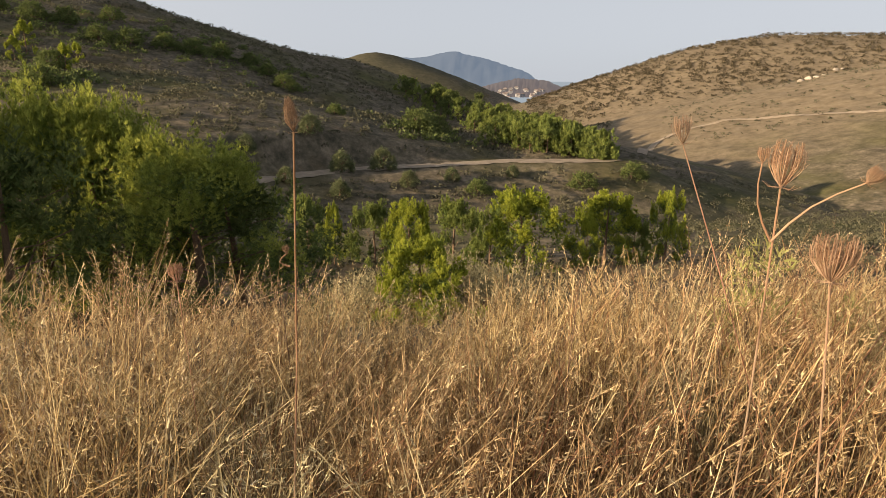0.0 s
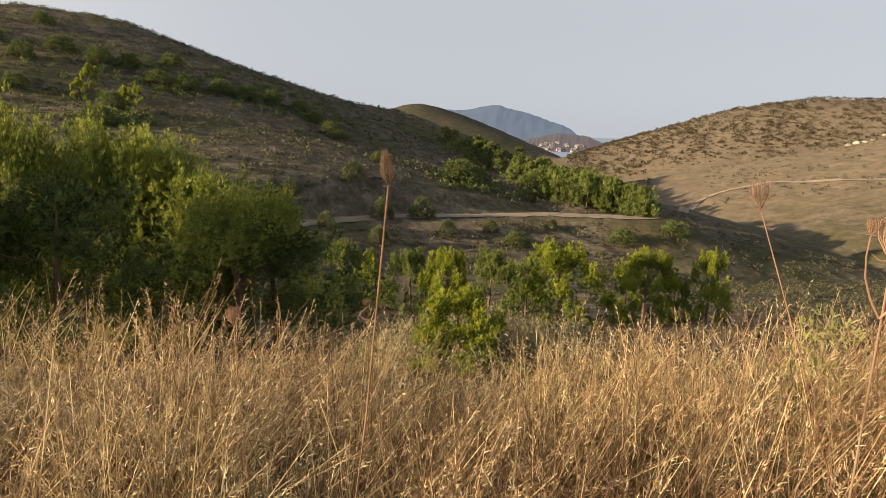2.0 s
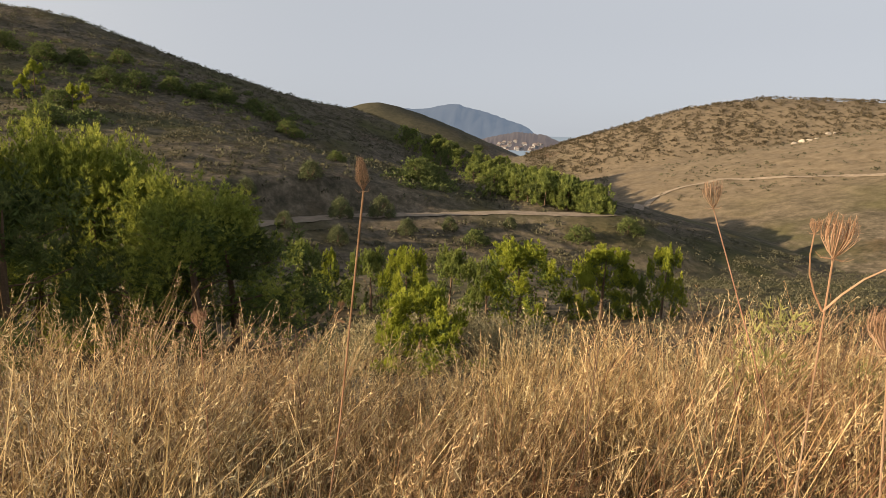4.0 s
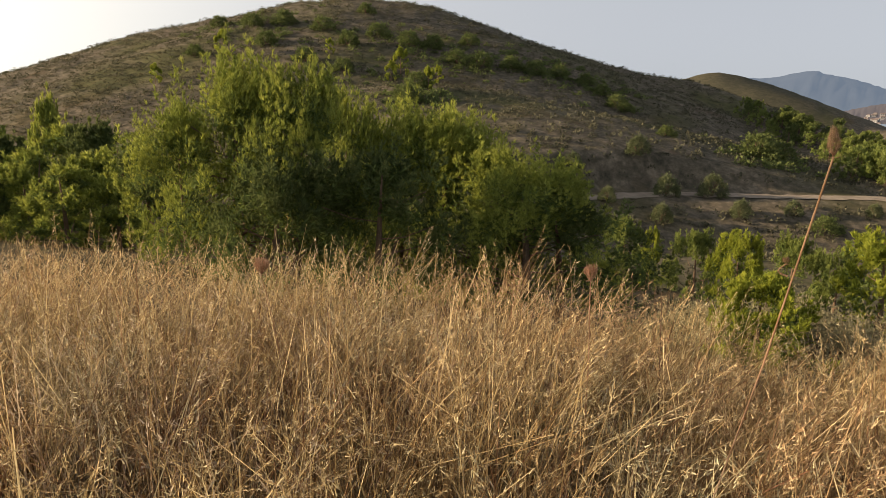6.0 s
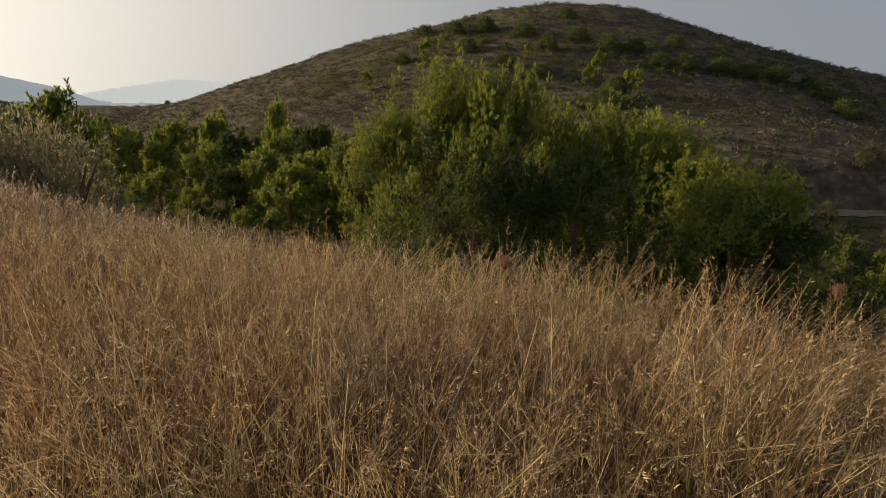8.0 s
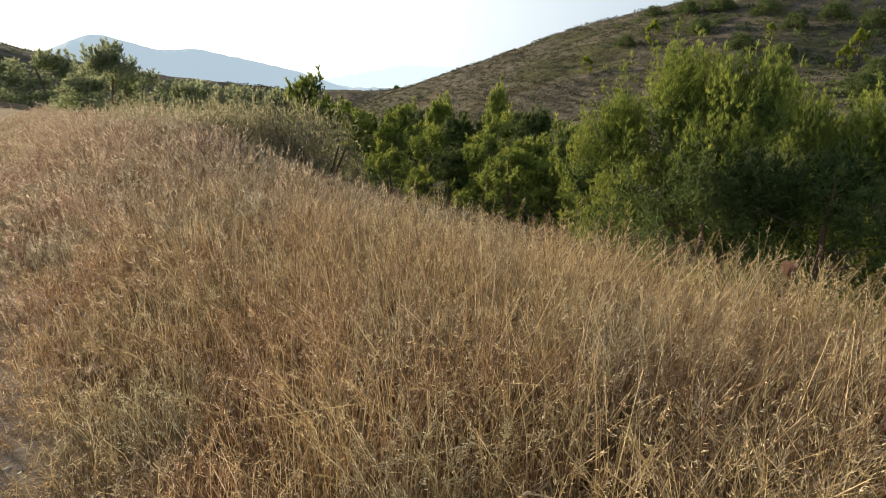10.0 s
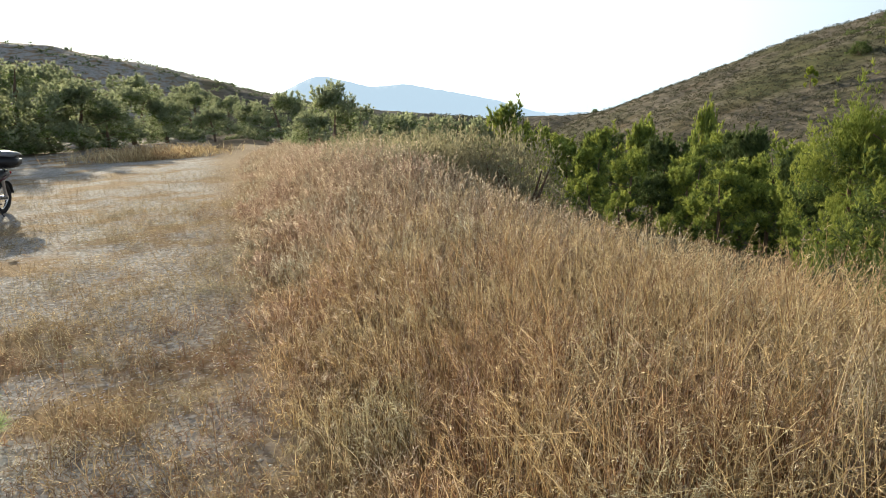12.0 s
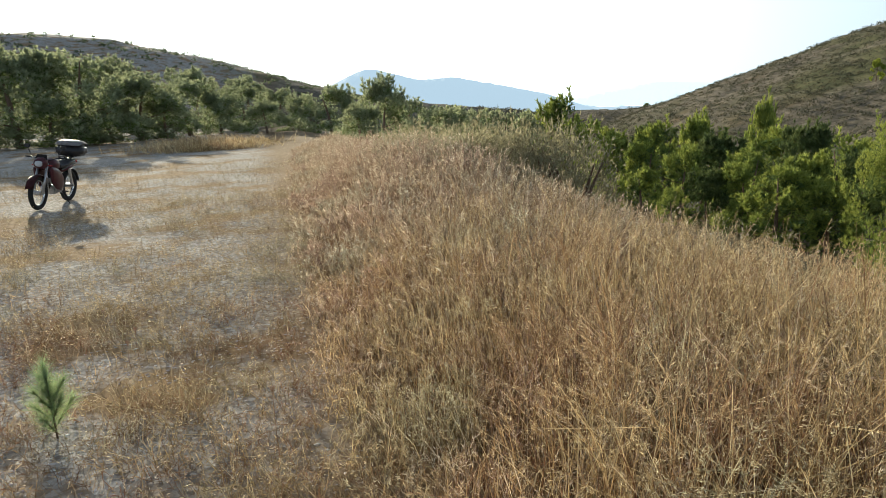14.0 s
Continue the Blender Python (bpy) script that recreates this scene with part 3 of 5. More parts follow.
# big pines just below the bank
BIG = [pine("pine_tree", 4.8, 2.4, 58, 8, 9, 11, "large bushy green Aleppo pine with sunlit tufted tips", 0.13, 0.0185, spires=9, fill=95, leader=11, core=0.06, lead=0.085, limbs=14),
       pine("pine_tree", 4.8, 2.5, 58, 8, 9, 12, "broad bushy green Aleppo pine below the grassy bank", 0.13, 0.0185, spires=9, fill=95, leader=9, core=0.06, lead=0.085, limbs=14)]
# darker needles here paint the shade at the foot of the big pines
LOW = pine("pine_tree", 3.6, 2.0, 40, 7, 7, 13, "low spreading green pine at the foot of the bank, shade painted into its dark needles", 0.13, 0.024, mat=M_PINE_DARK, spires=8, fill=90, core=0.09)
for k, (az, d, el, wide, turn) in enumerate(((46.2, 15.5, 1.3, 0.95, 20), (41.4, 15.0, 0.3, 0.9, 130), (37.0, 18.5, -1.3, 0.8, 250), (50.2, 16.0, -2.6, 0.9, 70), (32.2, 19.0, -2.2, 1.0, 300),
                                             (28.2, 18.3, -3.2, 1.1, 40), (24.6, 17.5, -4.6, 1.2, 200), (20.8, 15.5, -6.9, 1.5, 95), (43.5, 13.8, -5.0, 1.3, 160), (34.5, 13.8, -6.0, 1.4, 10), (17.8, 16.5, -9.2, 1.8, 333))):
    if d > 14 and az > 18:
        fit_top(BIG[k % 2], 4.8, az, d, el, turn, wide)
    else:
        fit_top(LOW, 3.6, az, d, el, turn, wide)
for b in (*BIG, LOW):
    drop_model(b)

# a wood of younger pines in the hollow to the west
MID = [pine("pine_tree", 3.6, 1.7, 30, 7, 4, 21, "young bushy green pine in the hollow", 0.18, 0.058, 0.05, group="pines in the hollow"),
       pine("pine_tree", 3.6, 1.6, 30, 7, 4, 22, "young bushy green pine in the hollow", 0.18, 0.058, 0.05, group="pines in the hollow"),
       pine("pine_tree", 3.6, 1.5, 30, 7, 4, 23, "dark green bushy pine in the hollow", 0.18, 0.058, 0.05, M_PINE_DARK, group="pines in the hollow")]
for k, (az, d, el, wide) in enumerate(((65.8, 40, -2.7, 1.0), (62.7, 42, -2.2, 1.0), (58.3, 48, -1.3, 0.6), (55.7, 34, -3.1, 1.0), (53.7, 30, -4.1, 1.0), (64.9, 30, -4.4, 1.0), (59.9, 28, -4.9, 1.1), (62, 33, -3.7, 1.1),
                                       (67.4, 33, -4.0, 1.0), (69.6, 36, -3.6, 1.2), (68.4, 25, -6.0, 1.2), (63.4, 24, -6.3, 1.2), (58.4, 22, -6.2, 1.2), (56.4, 26, -5.2, 1.1), (71.9, 27, -5.5, 1.1), (66.4, 50, -2.9, 1.3),
                                       (60.7, 24, -5.6, 1.0), (54.9, 22, -7.0, 1.1), (70.9, 44, -2.9, 1.1), (52.4, 24, -5.0, 1.1), (57.4, 38, -3.4, 1.2), (66.4, 21, -7.6, 1.1))):
    fit_top(MID[2 if k % 4 == 3 else k % 2], 3.6, az, d, el, 50 * k, wide * 1.2)
fit_top(MID[0], 3.6, 73.7, 38, -0.35, 10, 1.2)

# yellow-green young pines on the valley floor, low sun painted into the bright needles
YOUNG = [pine("pine_tree", 3.4, 1.6, 34, 7, 6, 31, "young yellow-green pine, low sunlight painted into its needles", 0.17, 0.044, 0.06, M_YOUNG, top_power=0.38, group="young pines in the valley"),
         pine("pine_tree", 3.4, 1.7, 30, 7, 6, 32, "young yellow-green pine, low sunlight painted into its needles", 0.17, 0.044, 0.06, M_YOUNG, top_power=0.33, group="young pines in the valley"),
         pine("pine_tree", 3.4, 1.7, 32, 7, 6, 33, "young dark green pine on the valley floor", 0.17, 0.044, 0.06, M_FAR_PINE, top_power=0.36, group="young pines in the valley")]
for k, (az, d, el, wide, kind_) in enumerate(((3.0, 30, -11.1, 0.85, 0), (-0.9, 35, -10.8, 0.95, 2), (-7.2, 33, -9.9, 1.4, 1), (-14.2, 37, -10.0, 1.15, 0), (-12.6, 34, -12.2, 0.7, 1), (-19.2, 39, -9.5, 0.75, 1),
                                              (2.0, 8.6, -14.5, 1.15, 0), (1.2, 8.9, -17.2, 1.2, 1), (11.9, 46, -10.2, 0.9, 2), (6.1, 44, -10.9, 1.0, 2), (-4.2, 40, -11.0, 0.8, 2), (9.7, 43, -11.2, 0.4, 0), (-16.6, 38, -11.6, 0.7, 2))):
    fit_top(YOUNG[kind_], 3.4, az, d, el, 70 * k, wide * (1.0 if d > 10 else 1.1))

# pines over the far spur
FAR = [pine("pine_tree", 3.6, 1.8, 20, 3, 3, 24, "small green pine on the far spur", 0.34, 0.14, 0.04, M_FAR_PINE, spires=5, fill=18, group="pines on the far spur"),
       pine("pine_tree", 3.6, 1.7, 20, 3, 3, 25, "small dark green pine on the far spur", 0.34, 0.14, 0.04, M_PINE_DARK, spires=5, fill=18, group="pines on the far spur")]
r_ = np.random.default_rng(41)
for k in range(150):
    az = 4.6 - 18.2 * r_.uniform(0, 1) ** 0.85
    top = np.interp(az, [-13, -10.6, -7.8, -3.4, 1, 4.3], [-6.9, -5.6, -4.9, -3.2, -1.6, -0.9])
    foot = np.interp(az, [-13, -8, -3, 1, 5], [-6.9, -6.7, -6.0, -3.8, -1.6])
    d = meet(az, foot + (top - foot) * r_.uniform(0, 1) ** 0.8)
    x, y, z = spot(az, max(d, 113.0))
    sc = r_.uniform(0.75, 1.35)
    copy_thing(FAR[0 if k % 4 else 1], pose(x, y, z - 0.1, 0, 0, 40 * k) @ Matrix.Diagonal((sc * 1.2, sc * 1.2, sc, 1)))

# trees under the west ridge, beyond the track, haze painted into paler leaves
WOOD = [pine("tree", 3.6, 1.8, 40, 6, 4, 26, "dull grey-green tree in the wood below the ridge, haze painted into its leaves", 0.15, 0.052, 0.02, M_WOOD, 0.42, "tree", "trees below the west ridge", core=0.08),
        pine("tree", 3.6, 1.9, 40, 6, 4, 27, "dull grey-green tree in the wood below the ridge, haze painted into its leaves", 0.15, 0.052, 0.02, M_WOOD, 0.5, "tree", "trees below the west ridge", core=0.08)]
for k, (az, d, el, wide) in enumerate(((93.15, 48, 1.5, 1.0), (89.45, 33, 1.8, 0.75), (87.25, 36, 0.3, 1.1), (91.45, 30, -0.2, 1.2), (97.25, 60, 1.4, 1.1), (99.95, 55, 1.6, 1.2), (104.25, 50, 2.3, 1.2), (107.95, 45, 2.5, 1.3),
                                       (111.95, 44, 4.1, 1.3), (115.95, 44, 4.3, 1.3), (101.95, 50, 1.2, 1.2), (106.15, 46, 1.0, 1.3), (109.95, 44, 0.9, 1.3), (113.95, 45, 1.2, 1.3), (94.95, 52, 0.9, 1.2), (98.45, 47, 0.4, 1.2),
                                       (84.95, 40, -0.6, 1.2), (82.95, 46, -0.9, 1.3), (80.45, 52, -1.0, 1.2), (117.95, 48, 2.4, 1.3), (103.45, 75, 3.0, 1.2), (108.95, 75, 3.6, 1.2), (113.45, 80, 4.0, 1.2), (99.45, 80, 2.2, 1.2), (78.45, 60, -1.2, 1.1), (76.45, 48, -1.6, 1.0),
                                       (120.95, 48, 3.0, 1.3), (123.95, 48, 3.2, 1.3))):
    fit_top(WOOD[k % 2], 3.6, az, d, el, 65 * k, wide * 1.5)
for b in MID + YOUNG + FAR + WOOD:
    drop_model(b)

# single bushes and small trees on the scrub hill
OLIVE = bush("bush", 3.2, 2.6, 64, 28, 0.22, 51, M_OLIVE, "rounded grey-green bush beside the dirt road", group="bushes on the hillside")
DARK = bush("bush", 4.0, 2.2, 60, 22, 0.26, 52, M_PINE_DARK, "dark green spreading bush on the hillside", group="bushes on the hillside")
BRIGHT = pine("pine_tree", 3.6, 1.3, 14, 5, 4, 53, "small yellow-green tree on the hill, sunlight painted into its needles", 0.3, 0.09, 0.06, M_YOUNG, group="small trees on the hillside")
for az, el, sc in ((8.8, -8.2, 1.05), (5.3, -8.0, 1.1), (11.3, -5.4, 1.0), (3.0, -9.6, 0.8), (9.0, -10.3, 0.8), (-0.7, -9.2, 0.7), (-6.0, -8.6, 0.6), (16.5, -6.4, 0.8), (13.5, -8.9, 0.7)):
    put(OLIVE, az, meet(az, el), sc, az * 40)
for az, el, sc in ((13.2, -1.3, 1.3), (12.4, -1.6, 0.9), (2.2, -4.8, 1.7), (0.9, -4.9, 1.4), (9.2, -3.4, 0.8), (22.0, 1.7, 1.5), (24.5, 1.9, 1.5), (26.5, 2.2, 1.4), (20.0, 1.4, 1.4), (29.8, 0.2, 1.3), (18.0, 1.2, 1.3), (15.8, 0.6, 1.2), (14.4, -0.2, 1.1),
                   (30.5, 3.6, 1.5), (33.0, 4.2, 1.6), (35.5, 3.5, 1.5), (28.5, 3.3, 1.5), (25.5, 3.6, 1.4), (37.5, 4.6, 1.6), (40.5, 4.9, 1.7), (43.0, 4.7, 1.6), (45.5, 4.6, 1.4), (42.0, 3.4, 1.5), (39.0, 2.2, 1.4), (36.0, 1.4, 1.3), (47.5, 2.4, 1.2), (34.0, 6.0, 1.3),
                   (-3.0, -10.2, 0.9), (-12.0, -9.5, 1.0), (-16.0, -8.4, 1.0), (30.8, -1.0, 1.3)):
    put(DARK, az, meet(az, el), sc, az * 30)
for az, el, sc in ((31.2, 1.1, 1.7), (28.1, 0.5, 1.1), (45.4, 2.4, 1.7), (32.0, 0.6, 1.2), (28.9, 0.0, 1.2), (50.5, 0.2, 1.2), (37.0, 2.8, 1.0)):
    put(BRIGHT, az, meet(az, el), sc, az * 30)
put(DARK, 57.4, 278, 0.9)
put(DARK, 66.1, 300, 0.8)
BANK = bush("bush", 1.8, 0.9, 95, 22, 0.065, 54, M_BANK, "low dull straw-green shrub on the bank among dry grass", group="shrubs on the bank", slim=0.3)
for az, d, sc, tall in ((86.4, 11.5, 1.0, 0.9), (82.4, 12.5, 1.2, 0.9), (78.9, 13.0, 1.1, 0.85), (84.4, 15.0, 1.3, 1.0), (90.4, 13.0, 0.9, 0.8), (88.9, 17.0, 1.2, 1.1), (80.4, 17.5, 1.4, 1.1), (-2.6, 9.3, 1.0, 0.8), (-5.0, 9.8, 1.1, 0.8), (5.2, 9.4, 1.0, 0.85), (0.2, 10.4, 1.2, 0.9), (8.0, 9.0, 1.0, 0.7), (-8.0, 9.5, 1.0, 0.8)):
    put(BANK, az, d, sc, az * 37, tall)
for k, (az, d, el, wide) in enumerate(((86.4, 11.0, -3.0, 0.8), (84.0, 11.6, -2.5, 0.85), (81.4, 12.4, -2.2, 0.8), (78.4, 12.6, -2.4, 0.8), (76.2, 12.0, -3.1, 0.7), (83.0, 13.4, -1.8, 0.9))):
    fit_top(BANK, 0.9, az, d, el, 47 * k, wide)
drop_model(BANK)
SHOOT = bush("bush", 0.42, 1.02, 60, 9, 0.05, 55, M_BANK2, "slim olive-green shrub with narrow leaves in the dry grass", slim=0.18)
put(SHOOT, -26.6, 3.0)
put(SHOOT, -33.5, 3.3, 0.75, 90)
drop_model(SHOOT)
drop_model(OLIVE), drop_model(DARK), drop_model(BRIGHT)


def scrub(name, count, pick, size, leaves, seed, mat, label, leaf=1.0, gaps=-0.3):
    """Low hillside shrubs past counting, one mesh."""
    r = np.random.default_rng(seed)
    az, d = pick(r, count)
    a = np.radians(az)
    x, y = -np.sin(a) * d, np.cos(a) * d
    keep = waves(x, y, 60.0, seed) + r.normal(0, 0.5, count) > gaps
    keep &= np.min(np.hypot(x[:, None] - ROAD_FINE[None, :, 0], y[:, None] - ROAD_FINE[None, :, 1]), 1) > 4.5
    x, y = x[keep], y[keep]
    z = height(x, y)
    s = size * r.uniform(0.5, 1.5, len(x)) ** 1.3
    c = np.repeat(np.stack([x, y, z], 1), leaves, 0)
    ss = np.repeat(s, leaves)[:, None]
    g = unit(r.normal(0, 1, (len(c), 3))) * r.uniform(0.35, 1.0, (len(c), 1)) * (0.62, 0.62, 0.5)
    g[:, 2] = np.abs(g[:, 2])
    V, F = needles(r, c + g * ss, g + (0, 0, 0.15), 1, 0.36 * leaf, 0.3 * leaf, 0.8)
    T = V.reshape(-1, 3, 3)
    T = T[:, :1] + (T - T[:, :1]) * ss[:, :, None]
    ob = thing_np(name, T.reshape(-1, 3), F, mat)
    tagged(ob, label, "shrubs", kind="stuff")


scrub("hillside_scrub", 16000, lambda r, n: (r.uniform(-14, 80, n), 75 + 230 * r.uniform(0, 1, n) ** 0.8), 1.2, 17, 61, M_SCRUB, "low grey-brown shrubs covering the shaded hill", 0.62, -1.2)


def thicket_places(r, n):
    """Patches of close dark shrubs along the upper slope."""
    c = np.array([(22, 1.6, 3.5), (27, 2.2, 3.0), (32, 3.8, 4.5), (40, 4.4, 4.0), (30, -0.4, 2.0), (44, 5.0, 2.5), (15, 0.2, 2.0), (2, -4.8, 1.6), (37, 1.0, 3.0), (20, 2.4, 3.0)])
    d = np.array([meet(q[0], q[1]) for q in c])
    k = r.integers(0, len(c), n)
    return c[k, 0] + r.normal(0, 1, n) * c[k, 2], d[k] + r.normal(0, 6, n)


scrub("hillside_thicket", 900, thicket_places, 1.6, 56, 66, M_PINE_DARK, "dark green thickets of shrubs across the hill", 0.5)
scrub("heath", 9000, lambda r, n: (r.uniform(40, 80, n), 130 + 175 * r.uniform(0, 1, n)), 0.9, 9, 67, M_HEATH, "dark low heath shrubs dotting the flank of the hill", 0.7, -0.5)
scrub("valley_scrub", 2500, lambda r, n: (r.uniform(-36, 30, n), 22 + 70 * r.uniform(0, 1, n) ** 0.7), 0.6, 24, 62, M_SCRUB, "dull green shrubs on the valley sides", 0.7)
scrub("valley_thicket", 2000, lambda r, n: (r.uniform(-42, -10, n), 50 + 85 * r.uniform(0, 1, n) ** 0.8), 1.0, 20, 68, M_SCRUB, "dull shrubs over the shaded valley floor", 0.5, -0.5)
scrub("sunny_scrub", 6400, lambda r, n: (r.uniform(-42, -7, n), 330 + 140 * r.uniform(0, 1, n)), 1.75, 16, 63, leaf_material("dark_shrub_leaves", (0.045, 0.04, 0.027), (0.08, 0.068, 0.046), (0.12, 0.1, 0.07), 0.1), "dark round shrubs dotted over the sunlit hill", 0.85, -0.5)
scrub("spur_scrub", 900, lambda r, n: (r.uniform(-42, -18, n), 200 + 100 * r.uniform(0, 1, n)), 0.9, 10, 64, M_SCRUB, "sparse shrubs on the pale grass slope")
scrub("ridge_scrub", 3000, lambda r, n: (r.uniform(76, 125, n), 60 + 125 * r.uniform(0, 1, n) ** 0.8), 0.8, 12, 65, M_OLIVE, "dark shrubs under the west ridge")

# ---- dry grass ----


def ribbons(r, base, top, sag, width, segs, nod=None):
    """Bent tapering blades: base and tip points, sideways sag, and how far the tip nods over; one island each."""
    m = len(base)
    u = np.linspace(0, 1, segs + 1)
    P = base[:, None] + (top - base)[:, None] * u[None, :, None]
    P = P + sag[:, None] * (np.sin(u * np.pi) * 1.0)[None, :, None]
    if nod is not None:
        P = P + nod[:, None] * (u ** 4)[None, :, None]
    side = unit(np.cross(top - base, r.normal(0, 1, (m, 3))))
    w = width[:, None, None] * (1 - 0.6 * u)[None, :, None] / 2
    L, R = P - side[:, None] * w, P + side[:, None] * w
    V = np.stack([L, R], 2).reshape(m, -1, 3)
    f = []
    for k in range(segs):
        a = 2 * k
        f += [(a, a + 1, a + 3), (a, a + 3, a + 2)]
    F = np.arange(m)[:, None, None] * (2 * segs + 2) + np.array(f)[None]
    return V.reshape(-1, 3), F.reshape(-1, 3)


def husks(r, c, d, length, width):
    """Small pointed spikelets, one triangle each."""
    d = unit(d)
    side = unit(np.cross(d, r.normal(0, 1, d.shape))) * width[:, None] / 2
    V = np.stack([c - side, c + side, c + d * length[:, None]], 1)
    return V.reshape(-1, 3), np.arange(3 * len(c)).reshape(-1, 3)


def joined(name, lots, label, category):
    """Several arrays with a material each, in one mesh."""
    V, F, mi, mats, o = [], [], [], [], 0
    for v, f, mat in lots:
        if mat not in mats:
            mats.append(mat)
        V.append(v)
        F.append(f + o)
        mi.append(np.full(len(f), mats.index(mat), np.int32))
        o += len(v)
    me = mesh_np(name, np.vstack(V), np.vstack(F))
    for mat in mats:
        me.materials.append(mat)
    me.polygons.foreach_set("material_index", np.concatenate(mi))
    return tagged(new(name, me), label, category, kind="stuff")


EYE_PATH = np.array([p[1:3] for p in PATH])


def grass(name, x, y, seed, tall, stem_w, spikelets, segs, label, leaf=1, mats=(M_STRAW, M_SEED), spike=(0.015, 0.0028), taper_edge=True, plume=0.2):
    r = np.random.default_rng(seed)
    dist = np.min(np.hypot(x[:, None] - EYE_PATH[None, :, 0], y[:, None] - EYE_PATH[None, :, 1]), 1)
    open_ = waves(x, y, 0.9, seed + 2) + 0.6 * waves(x, y, 0.35, seed + 3) + r.normal(0, 0.35, len(x)) > -0.42
    ok = (dist > 0.62) & open_
    x, y = x[ok], y[ok]
    z = height(x, y)
    m = len(x)
    n, s = (y - 0.14 * x) / 1.01, (x + 0.14 * y) / 1.01
    edge = -0.42 + 0.045 * np.clip(-s - 7, 0, 30) + 0.3 * waves(s, 0 * s + 3, 3.0, 9)
    taper = 0.3 + 0.7 * sstep(n, edge - 0.25, edge + 1.3) if taper_edge else 1.0
    taper = taper * (1 + 0.1 * sstep(s, 0.5, 1.8)) * (1 + 0.13 * sstep(-s, 0.3, 0.9) * (1 - sstep(-s, 2.4, 3.4)))
    taper = taper * (1 - 0.3 * np.exp(-((x + 0.12) / 0.22) ** 2) * sstep(y, 1.6, 2.4) * (y < 5))
    h = taper * tall * np.clip(r.normal(0.88, 0.14, m), 0.4, 1.12) * (1 + 0.14 * waves(x, y, 2.5, seed + 1) + 0.16 * waves(x, y, 0.7, seed + 4))
    a = r.uniform(0, 6.28, m)
    lean = np.where(r.uniform(0, 1, m) < 0.045, r.uniform(0.35, 0.75, m), np.minimum(np.abs(r.normal(0, 0.2 if taper_edge else 0.8, m)), 0.85)) * h
    off = np.stack([np.cos(a) * lean + 0.10 * h, np.sin(a) * lean - 0.03 * h, h * np.sqrt(np.clip(1 - (lean / h) ** 2, 0.2, 1))], 1)
    base = np.stack([x, y, z - 0.02], 1)
    top = base + off
    sag = np.stack([-off[:, 0], -off[:, 1], 0 * h], 1) * 0.2 + r.normal(0, 0.022, (m, 3)) * (1, 1, 0.2)
    nod = np.stack([np.cos(a), np.sin(a), np.full(m, -0.8)], 1) * (h * np.abs(r.normal(0, 0.16, m)))[:, None]
    lots = [(*ribbons(r, base, top, sag, stem_w * r.uniform(0.7, 1.4, m), segs, nod), mats[0])]
    for _ in range(leaf):
        u = r.uniform(0.05, 0.5, (m, 1))
        b = base + off * u
        b2 = r.uniform(0, 6.28, m)
        ln = h * r.uniform(0.1, 0.26, m)
        t = b + np.stack([np.cos(b2) * ln * 0.7, np.sin(b2) * ln * 0.7, ln * r.uniform(-0.7, 0.6, m)], 1)
        lots.append((*ribbons(r, b, t, np.stack([0 * h, 0 * h, ln * 0.45], 1), stem_w * r.uniform(1.0, 2.0, m), 3), mats[0]))
    if spikelets:
        has = r.uniform(0, 1, m) < 0.72
        T, O = (top + nod)[has], (off + nod * 3)[has]
        k = len(T)
        # a slender plume: narrow spikelets lie along the tip and hang over to one side
        u = r.uniform(0.0, plume, (k, spikelets, 1))
        side = np.stack([np.cos(a[has]), np.sin(a[has]), 0 * T[:, 0]], 1)[:, None]
        g = side * 0.6 + r.normal(0, 0.55, (k, spikelets, 3)) * (1, 1, 0.4)
        c = T[:, None] - O[:, None] * u + g * (0.004 + 0.06 * u) - np.array((0, 0, 0.03)) * u
        d = unit(O)[:, None] * 0.75 + g * 0.45 + np.array((0, 0, -0.12)) + r.normal(0, 0.14, (k, spikelets, 3))
        N = k * spikelets
        lots.append((*husks(r, c.reshape(N, 3), d.reshape(N, 3), spike[0] * r.uniform(0.7, 1.5, N), spike[1] * r.uniform(0.7, 1.4, N)), mats[1]))
    return joined(name, lots, label, "grass")


def strip(r, count, s0, s1, n0, n1, fade=0.0):
    """Random places in the tall grass belt: s along it, n across it, thinning out towards one end over a stretch of length fade."""
    c = count // 7
    if fade > 0:
        s0 -= fade / 2
    if fade < 0:
        s1 -= fade / 2
    s, n = np.repeat(r.uniform(s0, s1, c), 7), np.repeat(r.uniform(n0, n1, c), 7)
    count = c * 7
    s, n = s + r.normal(0, 0.035, count), n + r.normal(0, 0.035, count)
    edge = -0.42 + 0.045 * np.clip(-s - 7, 0, 30) + 0.3 * waves(s, 0 * s + 3, 3.0, 9)
    end = 3.5 - 0.75 * sstep(-s, 0, 5) + r.normal(0, 0.2, count)
    ok = (n > edge - np.abs(r.normal(0, 0.18, count))) & ((n < end) | (n0 > 2))
    if fade:
        ok &= (s - s0 if fade > 0 else s1 - s) > abs(fade) * r.uniform(0, 1, count)
    s, n = s[ok], n[ok]
    return (s - 0.14 * n) / 1.01, (n + 0.14 * s) / 1.01


